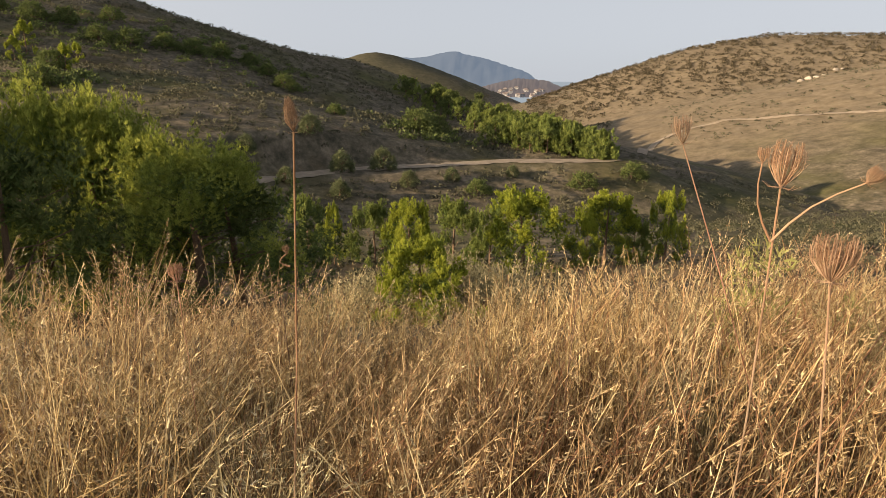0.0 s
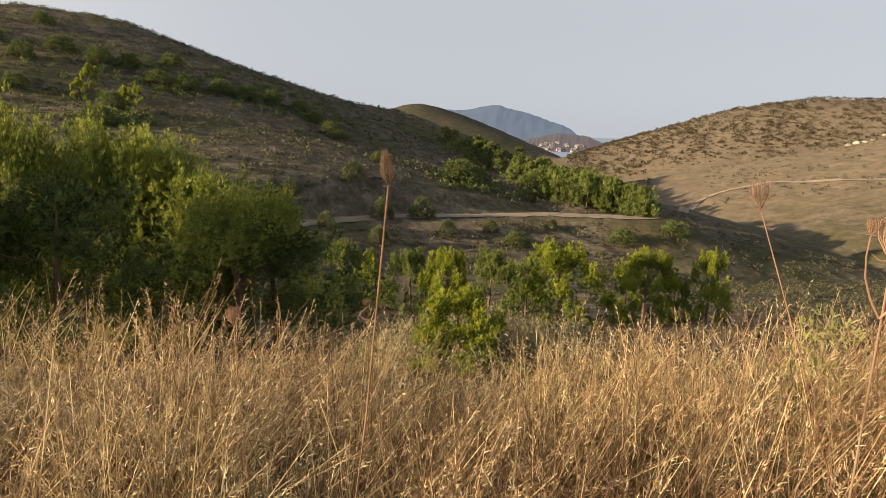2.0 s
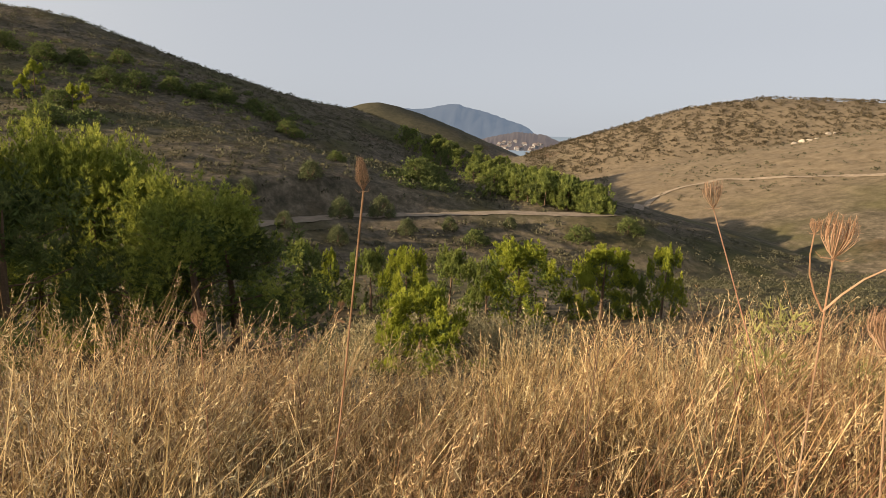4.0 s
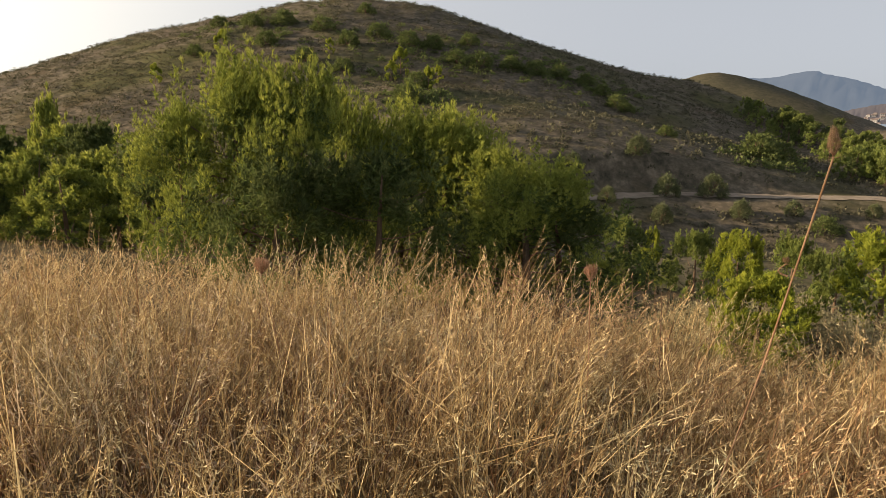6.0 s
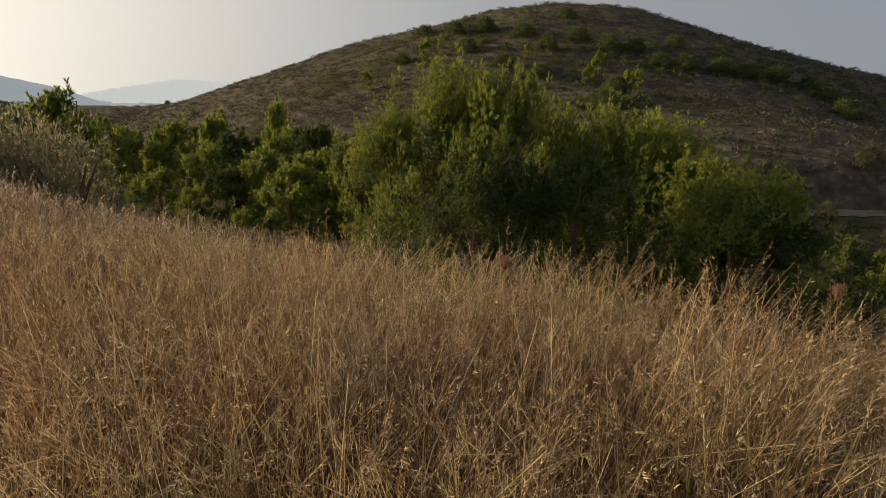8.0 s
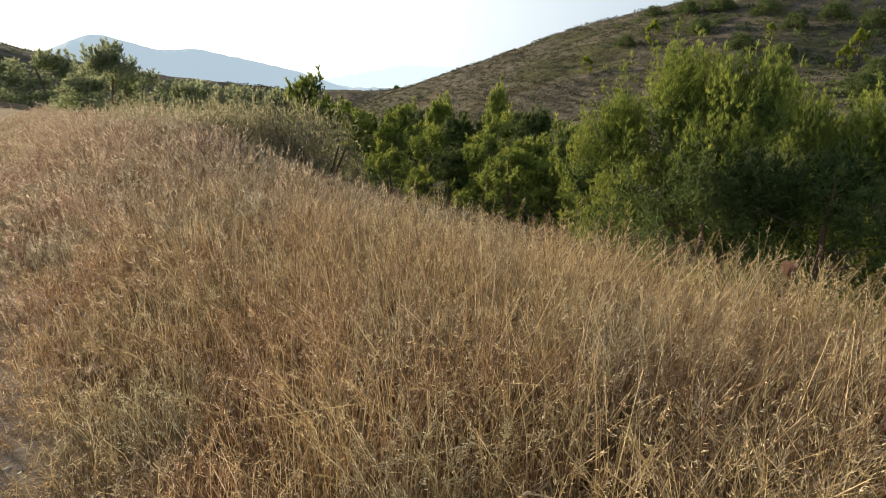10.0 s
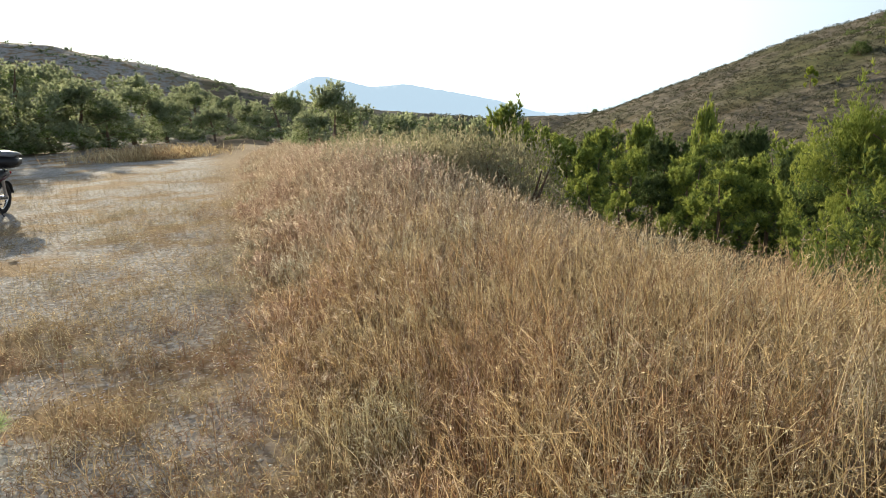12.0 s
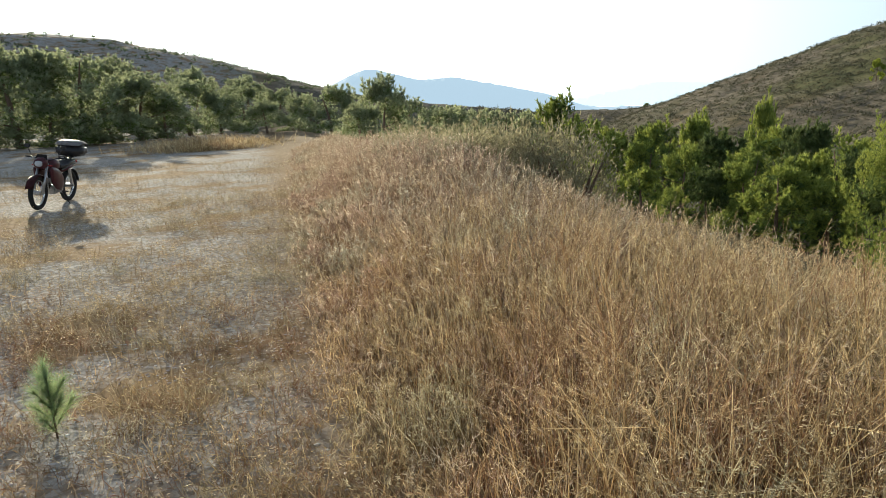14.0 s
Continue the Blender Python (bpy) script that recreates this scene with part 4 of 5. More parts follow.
g_ = np.random.default_rng(71)
grass("dry_grass", *strip(g_, 46000, -5.5, 3.2, -0.6, 4.0, 3.0), 72, 0.77, 0.0036, 15, 3, "tall straw-coloured dry grass with feathery seed heads", spike=(0.0165, 0.0031))
grass("rusty_grass", *strip(g_, 6500, -8, 3.4, -0.4, 3.8), 73, 0.72, 0.0042, 9, 3, "reddish-brown dry stalks among the grass", 0, (M_RUST, M_SEED))
grass("weed_stalks", *strip(g_, 2400, 0.3, 3.2, 0.3, 3.5), 83, 0.78, 0.0045, 6, 3, "brown dry weed stalks among the tall grass", 1, (M_RUST, M_BROWN))
grass("brown_stand", *strip(g_, 11000, -7.5, -1.0, -0.5, 3.0, -2.0), 84, 0.66, 0.0036, 10, 3, "mauve-brown dry grass at the foot of the bank", 1, (M_MAUVE_STRAW, M_MAUVE_SEED), spike=(0.018, 0.0034))
grass("dry_grass_belt", *strip(g_, 29000, -26, -5.5, -0.6, 4.2, -3.0), 74, 0.68, 0.0065, 10, 2, "tall dry grass along the bank beside the track", 1, (M_MAUVE_STRAW, M_MAUVE_SEED), spike=(0.034, 0.0085))
grass("grass_thatch", *strip(g_, 16000, -7, 3.2, -0.4, 4.0), 87, 0.3, 0.009, 0, 1, "matted reddish-brown dead grass under the tall straw", 0, (M_RUST, M_SEED))
grass("slope_grass", *strip(g_, 12000, -24, 12, 2.8, 13.0), 75, 0.27, 0.008, 0, 1, "dry grass on the slope below the bank", 1)


def track_tufts():
    r = np.random.default_rng(76)
    k = 18000
    cx, cy = -24 + 25 * r.uniform(0, 1, k) ** 0.7, r.uniform(-13, 0.2, k)
    n = (cy - 0.14 * cx) / 1.01
    bare = waves(cx, cy, 3.2, 12) + 0.6 * waves(cx, cy, 1.1, 13) + r.normal(0, 0.2, k)
    ok = (n < -0.3) & (bare > -0.5) & (np.hypot(cx - BX, cy - BY) > 0.9)
    cx, cy = cx[ok], cy[ok]
    k = 5
    x, y = np.repeat(cx, k) + r.normal(0, 0.11, len(cx) * k), np.repeat(cy, k) + r.normal(0, 0.11, len(cx) * k)
    grass("short_grass", x, y, 77, 0.15, 0.0042, 1, 1, "short brown dry grass over the stony track", 0, (M_BROWN, M_STRAW), spike=(0.022, 0.007), taper_edge=False)


BX, BY = -13.96, -6.82


def track_stands():
    r = np.random.default_rng(79)
    c = 2700
    cx, cy = -0.9 - 13.0 * r.uniform(0, 1, c) ** 1.3, -0.75 - 6.5 * r.uniform(0, 1, c) ** 1.2
    n = (cy - 0.14 * cx) / 1.01
    bare = waves(cx, cy, 3.2, 12) + 0.6 * waves(cx, cy, 1.1, 13) + r.normal(0, 0.15, c)
    ok = (n < -0.35) & (bare > -0.12) & (np.hypot(cx - BX, cy - BY) > 1.0)
    x, y = (np.repeat(v[ok], 9) + r.normal(0, 0.06, ok.sum() * 9) for v in (cx, cy))
    grass("brown_grass", x, y, 80, 0.26, 0.0034, 4, 2, "knee-low brown dry grass at the edge of the track", 1, (M_BROWN, M_SEED), spike=(0.014, 0.004), taper_edge=False)
    c = 3000
    cx, cy = -0.6 - 5.5 * r.uniform(0, 1, c) ** 1.1, -0.7 - 3.6 * r.uniform(0, 1, c)
    ok = ((cy - 0.14 * cx) / 1.01 < -0.4) & (waves(cx, cy, 2.2, 14) + r.normal(0, 0.2, c) > -0.1)
    x, y = (np.repeat(v[ok], 8) + r.normal(0, 0.045, ok.sum() * 8) for v in (cx, cy))
    grass("track_tufts", x, y, 86, 0.14, 0.0036, 3, 2, "curled reddish-brown grass tufts over the stony track", 0, (M_RUST, M_MAUVE_SEED), spike=(0.016, 0.004), taper_edge=False, plume=0.5)
    k = 13000
    x, y = -9.0 + 9.2 * r.uniform(0, 1, k) ** 0.8, r.uniform(-5.0, -0.5, k)
    ok = (y - 0.14 * x) / 1.01 < -0.4
    grass("straw_litter", x[ok], y[ok], 85, 0.085, 0.0042, 0, 1, "broken pale straw lying loose over the track", 0, (M_STRAW, M_SEED), taper_edge=False)
    m = 3200
    a, d = np.radians(r.normal(103.6, 2.4, m)), r.uniform(30, 35.5, m)
    grass("golden_grass", -np.sin(a) * d, np.cos(a) * d, 82, 0.6, 0.022, 0, 2, "strip of golden dry grass beyond the track", 1, taper_edge=False)


track_tufts()
track_stands()


def track_stones():
    r = np.random.default_rng(78)
    k = 19000
    x, y = -12 + 12.5 * r.uniform(0, 1, k) ** 0.7, r.uniform(-6, -0.6, k)
    n = (y - 0.14 * x) / 1.01
    ok = (n < -0.5) & (waves(x, y, 3.2, 12) + 0.6 * waves(x, y, 1.1, 13) < 0.1)
    x, y = x[ok], y[ok]
    z = height(x, y)
    s = 0.0042 * r.uniform(0.5, 2.4, len(x)) ** 1.4
    o = np.array([(1, 0, 0), (-0.9, 0.2, 0), (0.1, 1, 0.1), (0, -1, 0.05), (0.1, 0.1, 0.75), (0, 0, -0.5)])
    f = np.array([(0, 2, 4), (2, 1, 4), (1, 3, 4), (3, 0, 4), (2, 0, 5), (1, 2, 5), (3, 1, 5), (0, 3, 5)])
    o = o * (1.2, 1.2, 0.6)
    V = np.stack([x, y, z], 1)[:, None] + o[None] * s[:, None, None] * r.uniform(0.6, 1.3, (len(x), 6, 3))
    F = np.arange(len(x))[:, None, None] * 6 + f[None]
    ob = thing_np("gravel", V.reshape(-1, 3), F.reshape(-1, 3), M_STONE)
    tagged(ob, "pale grey loose stones on the track", "gravel", kind="stuff")


M_STONE = grass_material("pale_stone", (0.36, 0.33, 0.30), (0.52, 0.49, 0.45), (0.70, 0.67, 0.62), 0.0)
M_STONE.node_tree.nodes["Principled BSDF"].inputs["Specular IOR Level"].default_value = 0.05
track_stones()

# ---- dried wild carrots ----


def seed_head(centre, axis, width, tall, rays, r, close=0.9):
    """A dry umbel: rays that bulge out from one point and stand packed like the bars of a cup, drawn together at the top by the share close, each ending in a bristly tuft."""
    bm = bmesh.new()
    ax = Vector(axis).normalized()
    u = ax.orthogonal().normalized()
    v = ax.cross(u)
    o = Vector(centre)
    belly = 0.5 if close > 0.6 else 0.38
    for k in range(rays):
        a, q = 2.4 * k + r.normal(0, 0.12), math.sqrt(0.1 + 0.9 * (k + 0.5) / rays)
        rad = (u * math.cos(a) + v * math.sin(a)) * (width / 2 * q)
        rise = r.uniform(0.72, 1.0)
        end = close * r.uniform(0.85, 1.12)
        pts = [o, o + rad * 0.42 + ax * tall * 0.16, o + rad * 0.86 + ax * tall * belly * rise, o + rad * (0.45 + 0.55 * end) + ax * tall * 0.74 * rise, o + rad * end + ax * tall * rise]
        tube(bm, pts, [width * 0.009, width * 0.01, width * 0.011, width * 0.012, width * 0.006], 4)
        for j in range(30):
            w = r.uniform(-1.1, 1)
            b = (pts[3] + (pts[4] - pts[3]) * w if w > 0 else pts[3] + (pts[3] - pts[2]) * w) + Vector(r.normal(0, width * 0.022, 3))
            d = (ax * 1.0 + Vector(r.normal(0, 0.55, 3))).normalized()
            s = d.orthogonal().normalized() * width * 0.009
            bm.faces.new([bm.verts.new(p) for p in (b - s, b + s, b + d * tall * r.uniform(0.05, 0.13))])
    for j in range(9):
        a = 0.7 * j
        rad = (u * math.cos(a) + v * math.sin(a)) * width
        tube(bm, [o, o + rad * 0.3 - ax * tall * 0.02, o + rad * 0.48 + ax * tall * r.uniform(0.02, 0.12)], [width * 0.012, width * 0.008, width * 0.004], 3)
    bmesh.ops.create_icosphere(bm, subdivisions=1, radius=width * 0.055, matrix=Matrix.Translation(o))
    return bm


def wild_carrot(foot, stems, label, closed=0.95):
    """stems: rows of neck point, head width, head height, axis, and where on the main stem it starts."""
    r = np.random.default_rng(int(abs(foot[0] * 1000)) + 5)
    root = Vector((foot[0], foot[1], hz(foot[0], foot[1]) - 0.02))
    plant = empty("dried_wild_carrot", Matrix.Translation(root), label, "dried flower", "dried wild carrots")
    main = Vector(stems[0][0]) - root
    for k, (neck, w, t, axis, start) in enumerate(stems):
        p = Vector(neck) - root
        b = main * start
        bend = Vector((0.02, 0.0, 0)) if k == 0 else (p - b).cross(Vector((0, 1, 0))).normalized() * 0.012
        mid = b + (p - b) * 0.5 + bend
        bm = bmesh.new()
        rr = 0.0018 if k == 0 else 0.0013
        tube(bm, [b, b + (p - b) * 0.25 + bend * 0.7, mid, b + (p - b) * 0.75 + bend * 0.7, p], [rr * 1.3, rr * 1.2, rr, rr * 0.85, rr * 0.75], 6)
        part("stem", bm, M_CARROT, plant, "thin reddish dry stalk")
        part("seed_head", seed_head(p, axis, w, t, 54 if w > 0.05 else 34, r, closed if k == 0 else 0.8), M_CARROT, plant, "closed brown bristly seed head")
    return plant


def aim(az, d, el, eye=(0.0, 0.0, 1.6)):
    return tuple(Vector(eye) + way(az, el) * d)


wild_carrot((-0.43, 1.40), [((-0.18, 0.78, 1.533), 0.021, 0.042, (-0.12, 0, 1), 0), (aim(14.1, 0.92, -14.9), 0.012, 0.012, (-0.2, 0, 1), 0.87)], "tall dried wild carrot with a narrow closed head", 0.4)
wild_carrot((1.0, 1.5), [(aim(-19.6, 1.6, -5.4), 0.045, 0.062, (-0.15, 0, 1), 0)], "tall dried wild carrot with a brown cupped seed head")
wild_carrot((0.40, 0.92), [(aim(-27.0, 1.0, -8.4), 0.05, 0.064, (0.1, 0, 1), 0), (aim(-25.5, 1.0, -6.6), 0.018, 0.022, (0, 0, 1), 0.945), (aim(-32.6, 1.0, -7.6), 0.026, 0.026, (0.7, 0, 0.7), 0.945)],
            "branched dried wild carrot with three seed heads")
wild_carrot((0.47, 0.66), [(aim(-31.3, 0.95, -15.2), 0.06, 0.062, (0.05, 0, 1), 0)], "dried wild carrot with a broad loose seed head")
wild_carrot((-1.75, 1.55), [(aim(42.1, 2.5, -15.2, (-0.19, -0.35, 1.64)), 0.055, 0.06, (0.1, 0, 1), 0)], "short dried wild carrot standing in the grass")
wild_carrot((-0.75, 1.75), [(aim(14.6, 2.2, -15.5, (-0.19, -0.35, 1.64)), 0.045, 0.055, (0, 0, 1), 0)], "short dried wild carrot standing in the grass")

# low dried weeds with dark heads on the track
for az, d, tall in ((111.45, 5.35, 0.24), (109.35, 4.9, 0.2), (110.05, 4.75, 0.16), (99.05, 3.0, 0.36), (104.45, 4.2, 0.2), (99.95, 5.2, 0.18)):
    q_ = way(az) * d + Vector((-0.41, -0.92, 0))
    wild_carrot((q_.x + 0.02, q_.y + 0.01), [((q_.x, q_.y, hz(q_.x, q_.y) + tall), 0.026, 0.036, (0.1, 0.05, 1), 0)], "low dried weed with a small dark head on the track")


def weed_stalk(seed):
    """A dark dry weed: one thin upright stalk with a few short side twigs."""
    r = np.random.default_rng(seed)
    ob = empty("dry_weed", Matrix(), "dark brown dry weed stalk standing in the grass", "weed", "dry weeds in the grass")
    h, lean = 0.95, r.normal(0, 0.12, 2)
    pts = [Vector((lean[0] * u, lean[1] * u, h * u - 0.03)) for u in (0, 0.35, 0.7, 1.0)]
    bm = bmesh.new()
    tube(bm, pts, [0.0035, 0.003, 0.0022, 0.001], 6)
    part("stalk", bm, M_WEED, ob)
    for k in range(7):
        u = 0.45 + 0.07 * k
        a = 2.4 * k
        b = Vector((lean[0] * u, lean[1] * u, h * u - 0.03))
        bm = bmesh.new()
        tube(bm, [b, b + Vector((math.cos(a) * 0.03, math.sin(a) * 0.03, 0.035)), b + Vector((math.cos(a) * 0.05, math.sin(a) * 0.05, 0.1))], [0.0016, 0.0013, 0.0008], 5)
        part("side_twig", bm, M_WEED, ob)
    return ob


M_WEED = plain("dark_dry_stalk", (0.12, 0.075, 0.05), 0.9, 0, 40)
STALKS = [weed_stalk(5), weed_stalk(6), weed_stalk(7)]
for k, (x, y, turn, tilt, sc) in enumerate(((-0.55, 1.45, 20, 28, 0.95), (-0.2, 1.25, 80, -18, 0.8), (0.35, 1.9, 140, 10, 0.95), (-1.0, 1.75, 200, 14, 0.9), (-1.35, 1.3, 250, -16, 0.85), (-0.55, 2.3, 310, 6, 0.95), (-2.0, 1.5, 30, 12, 0.8),
                                            (-2.5, 0.9, 100, -10, 0.85), (-3.1, 0.7, 160, 14, 0.8), (0.95, 1.8, 210, 9, 1.05), (1.25, 2.2, 280, -8, 1.05), (1.6, 1.9, 60, 16, 1.0), (0.7, 2.5, 330, 8, 0.95), (-4.0, 1.1, 190, 9, 0.85), (-1.9, 2.1, 15, -12, 0.85), (0.75, 1.35, 120, 20, 0.9))):
    copy_thing(STALKS[k % 3], pose(x, y, hz(x, y), tilt, 0, turn) @ Matrix.Scale(sc, 4))
for b in STALKS:
    drop_model(b)

# ---- the parked motorcycle ----
M_TYRE = plain("black_rubber", (0.02, 0.02, 0.02), 0.85, 0, 60)
M_BLACK = plain("black_plastic", (0.03, 0.03, 0.032), 0.45, 0, 40)
M_PAINT = plain("dark_red_paint", (0.055, 0.014, 0.018), 0.35, 0, 10, 0.1)
M_METAL = plain("grey_metal", (0.42, 0.42, 0.43), 0.35, 0.9, 50)
M_CHROME = plain("bright_metal", (0.7, 0.7, 0.7), 0.18, 1.0, 30, 0.08)
M_LENS = plain("headlight_lens", (0.5, 0.51, 0.51), 0.1, 0, 5, 0.05)
M_RED = plain("red_lens", (0.4, 0.02, 0.02), 0.2, 0, 5, 0.05)
M_BOX = plain("worn_grey_box_lid", (0.33, 0.33, 0.34), 0.35, 0, 12)


def box(bm, size, at, turn=(0, 0, 0), bevel=0.012):
    m = pose(*at, *turn)
    got = bmesh.ops.create_cube(bm, size=1.0, matrix=m @ Matrix.Diagonal((*size, 1)))
    if bevel:
        edges = list({e for v in got["verts"] for e in v.link_edges})
        bmesh.ops.bevel(bm, geom=edges, offset=bevel, segments=2, affect="EDGES", clamp_overlap=True)
    return bm


def ring(bm, major, minor, centre, seg=36, sides=8, wide=1.0):
    rows = []
    for i in range(seg):
        a = 2 * math.pi * i / seg
        rows.append([bm.verts.new((centre[0] + (major + minor * math.cos(b)) * math.cos(a), centre[1] + minor * wide * math.sin(b), centre[2] + (major + minor * math.cos(b)) * math.sin(a)))
                     for b in (2 * math.pi * j / sides for j in range(sides))])
    for i in range(seg):
        for j in range(sides):
            p, q = rows[i], rows[(i + 1) % seg]
            bm.faces.new((p[j], p[(j + 1) % sides], q[(j + 1) % sides], q[j]))
    return bm


def loft(bm, sections, sides=14):
    """A closed rounded body through sections of (x, z, half width, half height)."""
    rows = []
    for x, z, w, h in sections:
        rows.append([bm.verts.new((x, w * math.copysign(abs(math.cos(a)) ** 0.8, math.cos(a)), z + h * math.copysign(abs(math.sin(a)) ** 0.8, math.sin(a)))) for a in (2 * math.pi * k / sides for k in range(sides))])
    for a, b in zip(rows, rows[1:]):
        for k in range(sides):
            bm.faces.new((a[k], a[(k + 1) % sides], b[(k + 1) % sides], b[k]))
    bm.faces.new(rows[0][::-1])
    bm.faces.new(rows[-1])
    bmesh.ops.recalc_face_normals(bm, faces=bm.faces)
    return bm


def motorcycle(m):
    bike = empty("motorcycle", m, "dark red and black motorcycle with top box parked on the track", "motorcycle")
    for nm, x, rad, wid in (("front_wheel", 0.66, 0.29, 0.045), ("rear_wheel", -0.62, 0.28, 0.055)):
        c = (x, 0, rad + wid)
        wheel = part(nm, ring(bmesh.new(), rad - 0.045, 0.014, c, 32, 6), M_METAL, bike, "spoked wheel with a black tyre", True)
        part("tyre", ring(bmesh.new(), rad, wid, c, 36, 10), M_TYRE, wheel, "", True)
        bm = bmesh.new()
        tube(bm, [(x, -0.07, c[2]), (x, 0.07, c[2])], 0.045, 12)
        part("hub", bm, M_METAL, wheel)
        for k in range(12):
            a = math.pi * 2 * k / 12
            bm = bmesh.new()
            tube(bm, [(x + 0.04 * math.cos(a), 0.03 * (-1) ** k, c[2] + 0.04 * math.sin(a)), (x + (rad - 0.05) * math.cos(a + 0.25), 0, c[2] + (rad - 0.05) * math.sin(a + 0.25))], 0.003, 4)
            part("spoke", bm, M_CHROME, wheel)
        bm = bmesh.new()
        ring(bm, 0.1, 0.006, (x, 0.075, c[2]), 24, 4)
        part("brake_disc", bm, M_CHROME, wheel)
    for side in (-0.085, 0.085):
        bm = bmesh.new()
        tube(bm, [(0.66, side, 0.335), (0.42, side, 0.90)], [0.026, 0.02], 10)
        part("fork_leg", bm, M_METAL, bike, "silver fork leg", True)
        bm = bmesh.new()
        tube(bm, [(-0.62, side * 1.1, 0.335), (-0.12, side * 0.9, 0.40)], 0.022, 8)
        part("swing_arm", bm, M_BLACK, bike)
        bm = bmesh.new()
        tube(bm, [(-0.52, side * 1.4, 0.38), (-0.42, side * 1.4, 0.72)], [0.026, 0.03], 10)
        part("shock_absorber", bm, M_METAL, bike)
    bm = bmesh.new()
    rows = []
    for k in range(9):
        a = radians(20 + 115 * k / 8)
        rows.append([bm.verts.new((0.66 + 0.37 * math.cos(a), y, 0.335 + 0.37 * math.sin(a) - 0.02 * abs(y) / 0.07)) for y in (-0.075, -0.04, 0, 0.04, 0.075)])
    for a, b in zip(rows, rows[1:]):
        for j in range(4):
            bm.faces.new((a[j], a[j + 1], b[j + 1], b[j]))
    bmesh.ops.solidify(bm, geom=list(bm.faces), thickness=0.006)
    part("front_mudguard", bm, M_PAINT, bike, "dark red mudguard", True)
    bm = bmesh.new()
    tube(bm, [(0.44, 0, 0.86), (0.2, 0, 0.72), (0.18, 0, 0.38), (-0.12, 0, 0.36), (-0.2, 0, 0.7), (0.3, 0, 0.8)], 0.024, 8)
    tube(bm, [(-0.15, 0.09, 0.72), (-0.75, 0.09, 0.80)], 0.015, 6)
    tube(bm, [(-0.15, -0.09, 0.72), (-0.75, -0.09, 0.80)], 0.015, 6)
    part("frame", bm, M_BLACK, bike)
    bm = bmesh.new()
    box(bm, (0.34, 0.22, 0.2), (0.02, 0, 0.36), (0, 8, 0), 0.035)
    tube(bm, [(0.02, -0.15, 0.36), (0.02, 0.15, 0.36)], 0.085, 16)
    for k in range(6):
        box(bm, (0.16, 0.17, 0.012), (0.12 + 0.004 * k, 0, 0.47 + 0.024 * k), (0, 12, 0), 0.003)
    box(bm, (0.13, 0.14, 0.15), (0.125, 0, 0.53), (0, 12, 0), 0.01)
    part("engine", bm, M_METAL, bike, "grey finned engine")
    bm = bmesh.new()
    tube(bm, [(0.2, -0.08, 0.52), (0.3, -0.11, 0.42), (0.22, -0.13, 0.26), (-0.15, -0.15, 0.27), (-0.3, -0.16, 0.32)], 0.02, 8)
    tube(bm, [(-0.28, -0.16, 0.31), (-0.75, -0.17, 0.46)], [0.035, 0.045], 12)
    part("exhaust", bm, M_CHROME, bike, "bright exhaust pipe", True)
    part("fuel_tank", loft(bmesh.new(), [(0.36, 0.80, 0.05, 0.05), (0.32, 0.83, 0.13, 0.10), (0.2, 0.86, 0.165, 0.13), (0.02, 0.84, 0.14, 0.10), (-0.1, 0.79, 0.08, 0.05)]), M_PAINT, bike, "dark red painted tank", True)
    part("seat", loft(bmesh.new(), [(-0.06, 0.79, 0.07, 0.03), (-0.15, 0.79, 0.12, 0.05), (-0.35, 0.80, 0.14, 0.05), (-0.42, 0.83, 0.14, 0.055), (-0.72, 0.86, 0.12, 0.05), (-0.78, 0.87, 0.08, 0.03)]), M_BLACK, bike, "black padded seat", True)
    part("tail_fairing", loft(bmesh.new(), [(-0.25, 0.70, 0.10, 0.05), (-0.5, 0.74, 0.12, 0.06), (-0.8, 0.80, 0.09, 0.045), (-0.9, 0.82, 0.05, 0.025)]), M_PAINT, bike, "", True)
    for side in (-1, 1):
        bm = bmesh.new()
        loft(bm, [(0.46, 0.76, 0.02, 0.05), (0.38, 0.66, 0.04, 0.17), (0.22, 0.58, 0.045, 0.22), (0.05, 0.52, 0.035, 0.2), (-0.08, 0.5, 0.015, 0.08)], 12)
        bmesh.ops.translate(bm, verts=bm.verts, vec=(0, 0.15 * side, 0))
        part("side_fairing", bm, M_PAINT, bike, "", True)
    bm = bmesh.new()
    tube(bm, [(0.26, -0.38, 1.0), (0.34, -0.22, 1.0), (0.4, -0.08, 0.94), (0.4, 0.08, 0.94), (0.34, 0.22, 1.0), (0.26, 0.38, 1.0)], 0.012, 8)
    bar = part("handlebar", bm, M_BLACK, bike, "", True)
    for side in (-1, 1):
        bm = bmesh.new()
        tube(bm, [(0.33, 0.25 * side, 1.0), (0.265, 0.385 * side, 1.0)], 0.018, 10)
        part("grip", bm, M_TYRE, bar)
        bm = bmesh.new()
        tube(bm, [(0.33, 0.24 * side, 1.0), (0.34, 0.28 * side, 1.1), (0.32, 0.33 * side, 1.2)], 0.006, 6)
        stalk = part("mirror_stalk", bm, M_BLACK, bike)
        part("mirror", box(bmesh.new(), (0.025, 0.12, 0.075), (0.31, 0.34 * side, 1.215), (0, 0, 8 * side), 0.012), M_BLACK, stalk)
        bm = bmesh.new()
        tube(bm, [(0.46, 0.11 * side, 0.86), (0.46, 0.19 * side, 0.86)], 0.008, 6)
        loft(bm, [(0.43, 0.86, 0.02, 0.016), (0.47, 0.86, 0.024, 0.02), (0.5, 0.86, 0.012, 0.012)], 8)
        part("indicator", bm, M_RED, bike)
        bm = bmesh.new()
